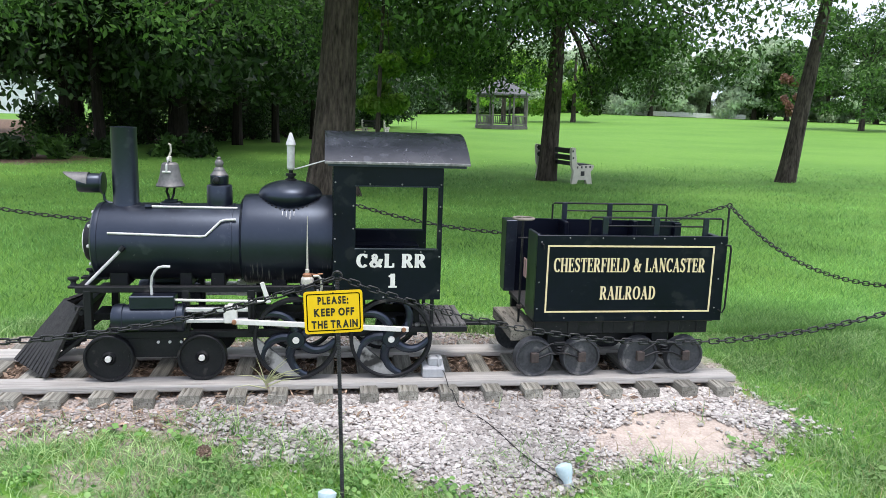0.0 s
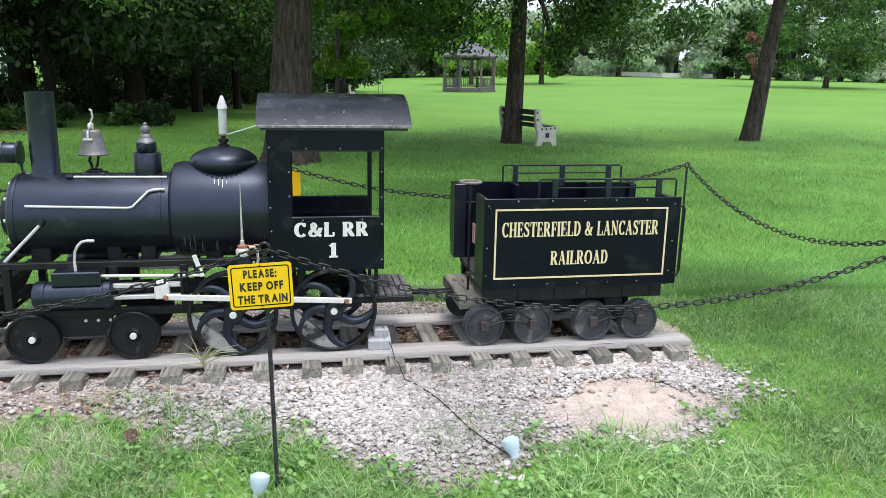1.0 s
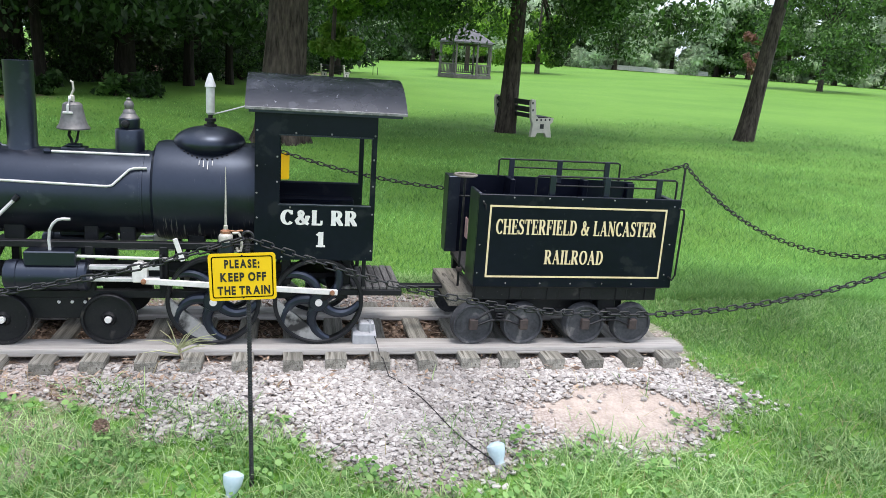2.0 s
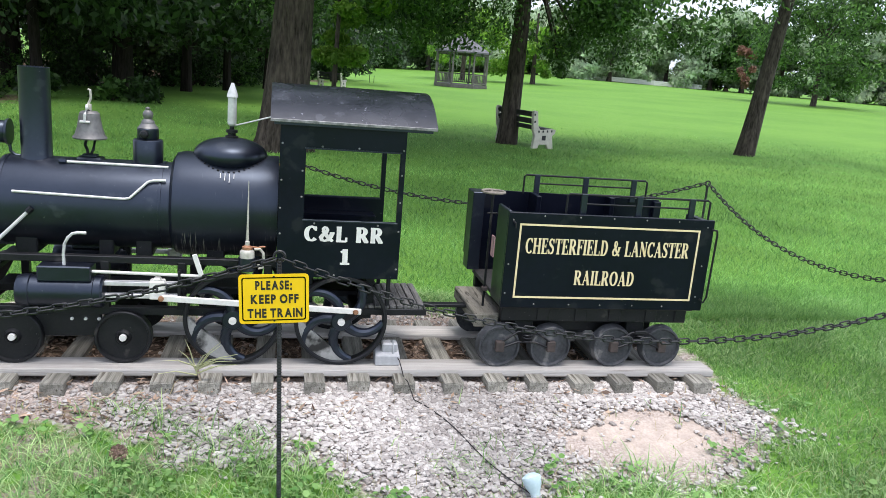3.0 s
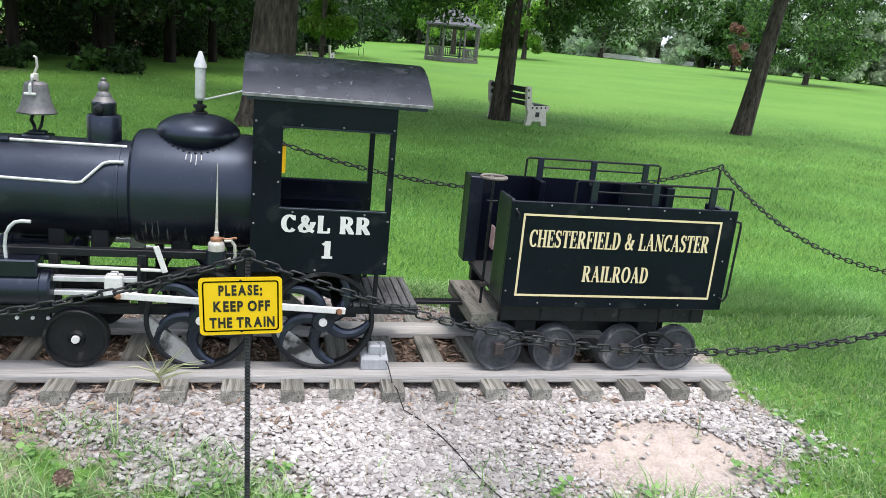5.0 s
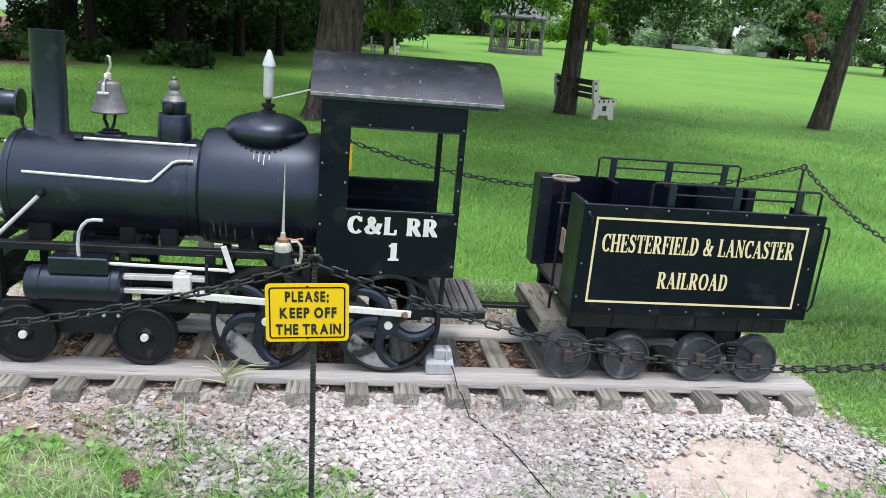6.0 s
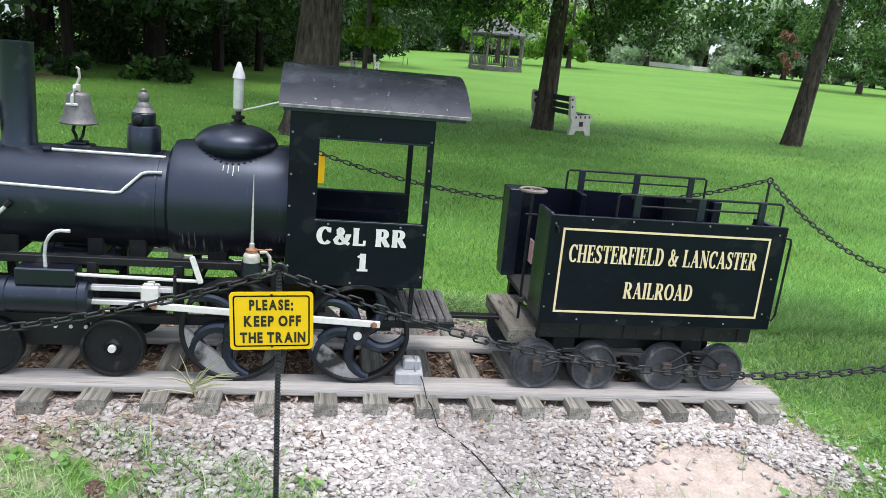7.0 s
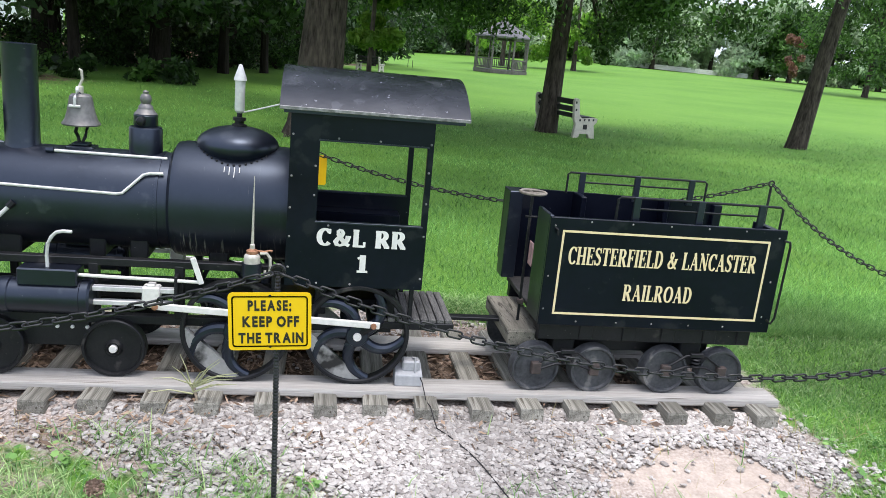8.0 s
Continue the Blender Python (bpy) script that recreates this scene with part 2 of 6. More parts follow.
def tube(bm, pts, r, seg=8, r1=None):
    """A round bar along points, radius r tapering to r1."""
    pts = [Vector(p) for p in pts]
    rings = []
    up = Vector((0.13, 0.31, 0.94))
    for i, p in enumerate(pts):
        d = (pts[min(i + 1, len(pts) - 1)] - pts[max(i - 1, 0)]).normalized()
        side = d.cross(up)
        if side.length < 0.05:
            side = d.cross(Vector((1, 0, 0)))
        side.normalize()
        other = d.cross(side)
        rr = r if r1 is None else r + (r1 - r) * i / max(1, len(pts) - 1)
        rings.append([bm.verts.new(p + rr * (math.cos(2 * math.pi * k / seg) * side + math.sin(2 * math.pi * k / seg) * other)) for k in range(seg)])
    for a, b in zip(rings, rings[1:]):
        for k in range(seg):
            bm.faces.new((a[k], a[(k + 1) % seg], b[(k + 1) % seg], b[k]))
    bm.faces.new(rings[0][::-1])
    bm.faces.new(rings[-1])
    bmesh.ops.recalc_face_normals(bm, faces=bm.faces)
    return bm


def prism(bm, poly, lo, hi, axis="y"):
    """Extrude a polygon given in the two other axes from lo to hi."""
    def at(a, b, c):
        return {"y": (a, c, b), "x": (c, a, b), "z": (a, b, c)}[axis]
    A = [bm.verts.new(at(a, b, lo)) for a, b in poly]
    B = [bm.verts.new(at(a, b, hi)) for a, b in poly]
    n = len(poly)
    for k in range(n):
        bm.faces.new((A[k], A[(k + 1) % n], B[(k + 1) % n], B[k]))
    bm.faces.new(A[::-1])
    bm.faces.new(B)
    bmesh.ops.recalc_face_normals(bm, faces=bm.faces)
    return bm


def B():
    return bmesh.new()


def soup(name, verts, faces, material, parent=None, label="", category="", smooth=False):
    """One mesh from arrays of corners: what nobody could count."""
    me = bpy.data.meshes.new(name)
    k = faces.shape[1]
    me.vertices.add(len(verts))
    me.vertices.foreach_set("co", np.ascontiguousarray(verts, dtype=np.float32).ravel())
    me.loops.add(faces.size)
    me.loops.foreach_set("vertex_index", np.ascontiguousarray(faces, dtype=np.int32).ravel())
    me.polygons.add(len(faces))
    me.polygons.foreach_set("loop_start", np.arange(0, faces.size, k, dtype=np.int32))
    me.polygons.foreach_set("use_smooth", np.full(len(faces), smooth, dtype=bool))
    me.update(calc_edges=True)
    me.materials.append(material)
    ob = new(name, me)
    ob.parent = parent
    return tagged(ob, label, category, kind="stuff" if not parent else "")


RNG = np.random.default_rng(7)


def leaf_cloud(centres, radii, n, size, droop=0.3, aspect=0.45):
    """Arrays of n pointed leaves scattered through ellipsoids, denser towards their skins."""
    centres, radii = np.asarray(centres, float), np.asarray(radii, float)
    share = radii[:, 0] ** 1.7
    pick = RNG.choice(len(centres), n, p=share / share.sum())
    d = RNG.normal(size=(n, 3))
    d /= np.linalg.norm(d, axis=1, keepdims=True)
    p = centres[pick] + d * radii[pick] * (RNG.random((n, 1)) ** 0.45)
    u = RNG.normal(size=(n, 3))
    u[:, 2] -= droop * 2
    u /= np.linalg.norm(u, axis=1, keepdims=True)
    w = np.cross(u, RNG.normal(size=(n, 3)))
    w /= np.linalg.norm(w, axis=1, keepdims=True)
    s = size * (0.6 + 0.8 * RNG.random((n, 1)))
    v = np.stack([p - u * s * 0.5, p + w * s * aspect * 0.5, p + u * s * 0.5, p - w * s * aspect * 0.5], 1).reshape(-1, 3)
    return v, np.arange(4 * n).reshape(-1, 4)


def ground_z(x, y):
    """The lawn: level round the track, falling gently towards the path side, rising far off."""
    x, y = np.asarray(x, float), np.asarray(y, float)
    near = -0.016 * np.clip((4.36 - y) / 0.08, 0, 1) - 0.09 * np.clip((4.15 - y) / 0.75, 0, 1) ** 1.3 - 0.03 * np.clip((3.3 - y) / 2, 0, 1)
    far = -0.005 * np.clip(np.hypot(x, y) - 6, 0, 150) + 0.9 * np.clip((y - 80) / 110, 0, 1) + 1.2 * np.clip((np.hypot(x, y) - 45) / 60, 0, 1) * np.clip((x - 12) / 30, 0, 1)
    rough_ = 0.012 * np.sin(x * 2.1 + 0.7 * y) * np.sin(y * 1.7 + 0.4) + 0.03 * np.sin(x * 0.31) * np.sin(y * 0.23)
    return near + far + rough_ * np.clip(np.maximum(np.abs(y - 4.8) - 0.5, x - 2.5), 0, 1)


def yard(x, y):
    """From the park's own survey to the plan of the track."""
    return 0.9618 * x - 0.0045 * y + 0.005, 0.0045 * x + 0.9618 * y + 0.017


def ballast_edge(x, y):
    """Above zero inside the bed of stones, falling off outwards."""
    lo = 3.62 + 0.16 * np.sin(x * 2.3 + 1) + 0.1 * np.sin(x * 5.1) + 0.85 * np.clip(-0.02 - x, 0, 0.55) - 0.28 * np.exp(-((x - 0.75) / 0.55) ** 2)
    right = 2.78 + 0.12 * np.sin(y * 4) - 0.5 * np.clip(y - 4.6, 0, 1)
    return np.minimum(np.minimum(y - lo, 5.62 + 0.1 * np.sin(x * 3) - y), right - x)


def woods_edge(x, y):
    """Above zero under the woods, where the soil is bare and shaded."""
    return np.minimum((-9.6 + 10.6 * (y - 27) / 23.5) - x, 9.0 - np.abs(y - 36) * 0.5 + 2)


def bare(x, y):
    """Patches of trodden earth on the lawn."""
    return (np.hypot((x + 8.6) / 2.4, (y - 21.8) / 1.8) < 1) | (np.hypot((x - 5.6) / 0.9, (y - 19.1) / 0.5) < 1) | (woods_edge(x, y) > 0)


def ground_material():
    m = bpy.data.materials.new("lawn_and_bed")
    m.use_nodes = True
    n, link = m.node_tree.nodes, m.node_tree.links.new
    bsdf = n["Principled BSDF"]
    co = n.new("ShaderNodeTexCoord")

    def noise_at(scale, detail=6):
        k = n.new("ShaderNodeTexNoise")
        k.inputs["Scale"].default_value, k.inputs["Detail"].default_value = scale, detail
        link(co.outputs["Object"], k.inputs[0])
        return k.outputs[0]

    def ramp(src, stops):
        r = n.new("ShaderNodeValToRGB")
        while len(r.color_ramp.elements) < len(stops):
            r.color_ramp.elements.new(0.5)
        for e, (p, c) in zip(r.color_ramp.elements, stops):
            e.position, e.color = p, (*c, 1)
        link(src, r.inputs[0])
        return r.outputs[0]

    def mix(f, a, b, mode="MIX"):
        k = n.new("ShaderNodeMix")
        k.data_type, k.blend_type = "RGBA", mode
        if isinstance(f, float):
            k.inputs[0].default_value = f
        else:
            link(f, k.inputs[0])
        link(a, k.inputs[6])
        link(b, k.inputs[7])
        return k.outputs[2]

    fine, mid, wide = noise_at(38), noise_at(2.2), noise_at(0.14)
    lawn = ramp(fine, [(0.3, (0.05, 0.13, 0.018)), (0.52, (0.1, 0.225, 0.034)), (0.75, (0.18, 0.32, 0.065))])
    patches = ramp(mid, [(0.3, (0.08, 0.2, 0.03)), (0.55, (0.115, 0.245, 0.036)), (0.75, (0.16, 0.26, 0.06))])
    lawn = mix(0.5, lawn, patches)
    meadow = ramp(wide, [(0.35, (0.1, 0.23, 0.035)), (0.6, (0.16, 0.32, 0.05))])
    lawn = mix(0.4, lawn, meadow)
    grit = ramp(noise_at(70), [(0.3, (0.14, 0.11, 0.092)), (0.5, (0.36, 0.31, 0.275)), (0.72, (0.58, 0.53, 0.49))])
    humus = ramp(noise_at(24), [(0.35, (0.06, 0.04, 0.028)), (0.65, (0.22, 0.15, 0.1))])
    at = n.new("ShaderNodeAttribute")
    at.attribute_name = "bed"
    at2 = n.new("ShaderNodeAttribute")
    at2.attribute_name = "litter"
    at3 = n.new("ShaderNodeAttribute")
    at3.attribute_name = "sand"
    wob = n.new("ShaderNodeMath")
    wob.operation = "MULTIPLY_ADD"
    wob.inputs[1].default_value = 0.9
    link(noise_at(7), wob.inputs[0])
    link(at.outputs["Fac"], wob.inputs[2])
    edge = n.new("ShaderNodeMapRange")
    edge.inputs[1].default_value, edge.inputs[2].default_value = 0.82, 1.02
    link(wob.outputs[0], edge.inputs[0])
    sand = ramp(noise_at(16), [(0.3, (0.42, 0.35, 0.29)), (0.7, (0.59, 0.5, 0.42))])
    bed = mix(at3.outputs["Fac"], grit, sand)
    bed = mix(at2.outputs["Fac"], bed, humus)
    link(mix(edge.outputs[0], lawn, bed), bsdf.inputs["Base Color"])
    bsdf.inputs["Roughness"].default_value = 0.9
    bsdf.inputs["Specular IOR Level"].default_value = 0.15
    bp = n.new("ShaderNodeBump")
    bp.inputs["Strength"].default_value, bp.inputs["Distance"].default_value = 0.45, 0.03
    link(fine, bp.inputs["Height"])
    link(bp.outputs[0], bsdf.inputs["Normal"])
    return m


def sheet():
    def spread(lo, hi, step, far, k):
        core = np.arange(lo, hi, step)
        out = np.geomspace(step, far, k)
        return np.concatenate([lo - out[::-1], core, hi + out])
    xs, ys = spread(-3.2, 4.2, 0.07, 1500, 70), spread(2.0, 6.6, 0.07, 1500, 80)
    X, Y = np.meshgrid(xs, ys)
    Z = ground_z(X, Y)
    nx, ny = len(xs), len(ys)
    i = (np.arange(ny - 1)[:, None] * nx + np.arange(nx - 1)[None]).ravel()
    ob = soup("ground", np.stack([X, Y, Z], -1).reshape(-1, 3), np.stack([i, i + 1, i + nx + 1, i + nx], 1), ground_material(), None,
              "mown green lawn with a worn gravel bed", "ground", True)
    ob["kind"] = "structure"
    me = ob.data
    bed = np.clip(0.5 + ballast_edge(X, Y) / 0.5, 0, 1)
    litter = np.clip((Y - 4.5) / 0.1, 0, 1) * np.clip((5.6 - Y) / 0.3, 0, 1) * np.clip((2.5 - X) / 0.4, 0, 1) * 0.9
    sandy = np.clip(1.6 - np.hypot((X - 1.98) / 0.42, (Y - 3.86) / 0.24) - 0.35 * np.sin(X * 9 + 2) * np.sin(Y * 13), 0, 1) * 0.8
    worn = np.clip(1.1 - 0.5 * np.hypot((X + 8.6) / 2.2, (Y - 21.8) / 1.6), 0, 1) + np.clip(0.62 - 0.5 * np.hypot((X - 5.6) / 1.2, (Y - 19.2) / 0.7), 0, 1) * 0.9
    soil = np.clip((0.25 - X) / 0.4, 0, 1) * np.clip((Y - 3.0) / 0.5, 0, 1) * np.clip((4.3 - Y) / 0.1, 0, 1) * 0.42 + np.exp(-np.hypot((X - 2.9) / 0.5, (Y - 3.85) / 0.2) ** 2) * 0.4
    bed = np.maximum(bed, soil)
    litter = np.maximum(litter, soil * 0.8)
    under = np.clip((woods_edge(X, Y) + 1.0) / 2.5, 0, 1) * 0.95
    worn = np.maximum(worn, under)
    for name, v in (("bed", np.maximum(bed, worn)), ("litter", np.maximum(litter, np.clip(worn * 2, 0, 1))), ("sand", sandy)):
        a = me.attributes.new(name, "FLOAT", "POINT")
        a.data.foreach_set("value", v.astype(np.float32).ravel())
    return ob


ground = sheet()

# ---- track ----
TIE_STEP, RAIL_TOP = 0.2402, 0.072
track = thing("railway_track", (0.5, 4.76, 0), "weathered timber rails on short wooden ties in gravel", "track")
track.location.y += 0.026
track.rotation_euler.z = -0.009


def plank_mesh(name, lx, ly, lz, material, seed, warp=0.004):
    rs = random.Random(seed)
    bm = B()
    box(bm, -lx / 2, lx / 2, -ly / 2, ly / 2, -lz / 2, lz / 2, 0.006)
    for v in bm.verts:
        v.co += Vector((rs.uniform(-warp, warp), rs.uniform(-warp, warp), rs.uniform(-warp, warp) * 0.6))
    me = bpy.data.meshes.new(name)
    bm.to_mesh(me)
    bm.free()
    me.materials.append(material)
    return me


for y0, far_side in ((4.395, 0), (4.945, 1)):
    x = -4.6
    k = 0
    for length in (7.24,):
        rail = new("rail", plank_mesh("rail", length - 0.0015, 0.165, 0.036, WOOD, 3 + k + 7 * far_side, 0.003))
        rail.parent = track
        rail.location = Vector((x + length / 2 - 0.01 * far_side, y0 + 0.0825, RAIL_TOP - 0.018)) - ORIGIN[track.name]
        x += length
        k += 1
tie_meshes = [plank_mesh("tie", 0.105, 1.0, 0.085, TIEWOOD, s, 0.005) for s in range(5)]
rs = random.Random(4)
for k in range(30):
    tie = new("tie", tie_meshes[k % 5])
    tie.parent = track
    tie.location = Vector((2.52 - TIE_STEP * k + rs.uniform(-0.005, 0.005), 4.775 + rs.uniform(-0.015, 0.015), 0.0115 + rs.uniform(-0.004, 0.004))) - ORIGIN[track.name]
    tie.rotation_euler = (0, 0, rs.uniform(-0.03, 0.03))

# ---- locomotive ----
YC, NEAR, FAR = 4.86, 4.50, 5.09
loco = thing("locomotive", (-0.3, YC, RAIL_TOP), "small black steam locomotive with white pipes and rods", "locomotive")


def mirror_y(y):
    return 2 * YC - y


def arc(cx, cz, rx, rz, a0, a1, n=16):
    return [(cx + rx * math.cos(radians(a)), cz + rz * math.sin(radians(a))) for a in np.linspace(a0, a1, n)]


def bar(x0, x1, z):
    return [(x0, z), (x1, z)], "thin"


def stem(x, thin=False):
    return [([(x, 0.0), (x, 1.0)], "thin" if thin else "thick"), bar(x - 0.15, x + 0.15, 0.03), bar(x - 0.15, x + 0.15, 0.97)]


def tick(x, z0, z1):
    return [(x, z0), (x, z1)], "thin"


# pen strokes of roman capitals in a box one unit high; "pen" strokes swell where they run upright
ROMAN = {
    "C": [(arc(0.38, 0.5, 0.29, 0.465, 42, 318), "pen"), tick(0.61, 0.7, 0.99)],
    "O": [(arc(0.4, 0.5, 0.3, 0.465, 0, 360, 28), "pen")],
    "D": stem(0.16) + [bar(0.16, 0.32, 0.97), bar(0.16, 0.32, 0.03), (arc(0.3, 0.5, 0.32, 0.47, -90, 90), "pen")],
    "H": stem(0.16) + stem(0.62) + [bar(0.16, 0.62, 0.5)],
    "I": stem(0.16),
    "E": stem(0.16) + [bar(0.16, 0.56, 0.97), bar(0.16, 0.44, 0.51), bar(0.16, 0.6, 0.03), tick(0.54, 0.76, 1.0), tick(0.43, 0.38, 0.64), tick(0.59, 0.0, 0.28)],
    "F": stem(0.16) + [bar(0.16, 0.56, 0.97), bar(0.16, 0.44, 0.51), tick(0.54, 0.74, 1.0), tick(0.43, 0.38, 0.64)],
    "L": stem(0.16) + [bar(0.16, 0.6, 0.03), tick(0.59, 0.0, 0.3)],
    "T": [stem(0.34)[0], bar(0.19, 0.49, 0.03), bar(0.04, 0.64, 0.97), tick(0.05, 0.72, 1.0), tick(0.63, 0.72, 1.0)],
    "R": stem(0.16) + [bar(0.16, 0.34, 0.97), bar(0.16, 0.36, 0.5), (arc(0.33, 0.735, 0.21, 0.235, -90, 90), "pen"), ([(0.36, 0.5), (0.62, 0.02)], "thick"), bar(0.56, 0.74, 0.03)],
    "A": [([(0.1, 0.0), (0.36, 0.96)], "thin"), ([(0.34, 1.0), (0.62, 0.0)], "thick"), bar(0.19, 0.5, 0.33), bar(0.0, 0.22, 0.03), bar(0.5, 0.76, 0.03)],
    "N": [([(0.14, 0.0), (0.14, 0.97)], "thin"), ([(0.64, 0.0), (0.64, 1.0)], "thin"), ([(0.13, 0.99), (0.63, 0.04)], "thick"), bar(0.02, 0.26, 0.03), bar(0.02, 0.16, 0.97), bar(0.52, 0.76, 0.97)],
    "S": [([(0.5, 0.8), (0.43, 0.92), (0.3, 0.965), (0.17, 0.91), (0.12, 0.78), (0.17, 0.65), (0.31, 0.54), (0.46, 0.42), (0.51, 0.27), (0.45, 0.1), (0.3, 0.035), (0.16, 0.09), (0.09, 0.22)], "swell"), tick(0.51, 0.7, 0.99), tick(0.08, 0.01, 0.3)],
    "&": [([(0.72, 0.56), (0.66, 0.34), (0.52, 0.12), (0.32, 0.03), (0.15, 0.09), (0.1, 0.26), (0.19, 0.42), (0.34, 0.54)], "pen"), ([(0.3, 0.51), (0.42, 0.64), (0.46, 0.78), (0.39, 0.93), (0.29, 0.96), (0.21, 0.87), (0.23, 0.7)], "hair"), ([(0.22, 0.74), (0.4, 0.4), (0.58, 0.15), (0.78, 0.03)], "pen"), bar(0.58, 0.86, 0.57)],
    "1": [([(0.3, 0.0), (0.3, 1.0)], "thick"), bar(0.06, 0.54, 0.04), ([(0.08, 0.78), (0.3, 0.95)], "thin")],
}


def roman(ch, thick, thin):
    """A capital with stems of one weight and hairlines and serifs of another, as solid strokes."""
    bm = B()
    for level, (pts, kind) in enumerate(ROMAN[ch]):
        n = len(pts)
        rings = []
        for i, (px, pz) in enumerate(pts):
            dx, dz = pts[min(i + 1, n - 1)][0] - pts[max(i - 1, 0)][0], pts[min(i + 1, n - 1)][1] - pts[max(i - 1, 0)][1]
            size = math.hypot(dx, dz)
            f = {"thick": 1.0, "thin": 0.0, "pen": (abs(dz) / size) ** 1.4, "hair": 0.45 * abs(dz) / size, "swell": math.sin(math.pi * i / max(1, n - 1)) ** 1.5}[kind]
            w = (thin + (thick - thin) * f) / 2
            ox, oz = -dz / size * w, dx / size * w
            top = 0.01 - 0.0012 * level
            rings.append([bm.verts.new(((px + k * ox) * 0.69, (pz + k * oz) * 0.69, zz)) for k, zz in ((-1, top), (1, top), (1, -0.01), (-1, -0.01))])
        for a, b in zip(rings, rings[1:]):
            for k in range(4):
                bm.faces.new((a[k], a[(k + 1) % 4], b[(k + 1) % 4], b[k]))
        bm.faces.new(rings[0][::-1])
        bm.faces.new(rings[-1])
    bmesh.ops.recalc_face_normals(bm, faces=bm.faces)
    return bm


def glyph(ch, bold):
    cu = bpy.data.curves.new("words", "FONT")
    cu.body, cu.extrude, cu.offset, cu.resolution_u = ch, 0.01, bold, 3
    tmp = bpy.data.objects.new("words", cu)
    scene.collection.objects.link(tmp)
    bpy.context.view_layer.update()
    me = bpy.data.meshes.new_from_object(tmp.evaluated_get(bpy.context.evaluated_depsgraph_get()))
    bpy.data.objects.remove(tmp)
    bm = B()
    bm.from_mesh(me)
    bpy.data.meshes.remove(me)
    return bm


def lettering(body, x0, x1, z0, z1, y, parent, material, bold=0.02, depth=0.0015, weight=None, turn=None, gap=0.09):
    """Words letter by letter on an upright face that looks towards -y, fitted into x0..x1, z0..z1; weight gives roman stems and hairlines."""
    made, pen = [], 0.0
    for ch in body:
        if ch == " ":
            pen += 0.27
            continue
        bm = roman(ch, *weight) if weight else glyph(ch, bold)
        lo = min(v.co.x for v in bm.verts)
        hi = max(v.co.x for v in bm.verts)
        lift = {"C": (-0.01, 0.70), "S": (-0.01, 0.70), "O": (-0.01, 0.70), "&": (-0.01, 0.70)}.get(ch, (0.0, 0.69))
        zl, zh = min(v.co.y for v in bm.verts), max(v.co.y for v in bm.verts)
        w = hi - lo
        for v in bm.verts:
            v.co.x += pen - lo
        if ch != ":" and not weight:
            for v in bm.verts:
                v.co.y = lift[0] + (v.co.y - zl) / (zh - zl) * (lift[1] - lift[0])
        made.append(bm)
        pen += w + gap
    total = pen - gap
    for bm in made:
        for v in bm.verts:
            v.co = (x0 + v.co.x / total * (x1 - x0), y - (0.5 + v.co.z / 0.02) * depth, z0 + v.co.y / 0.69 * (z1 - z0))
        if turn:
            bmesh.ops.transform(bm, matrix=turn, verts=bm.verts)
        part("letter", bm, material, parent, "", False)


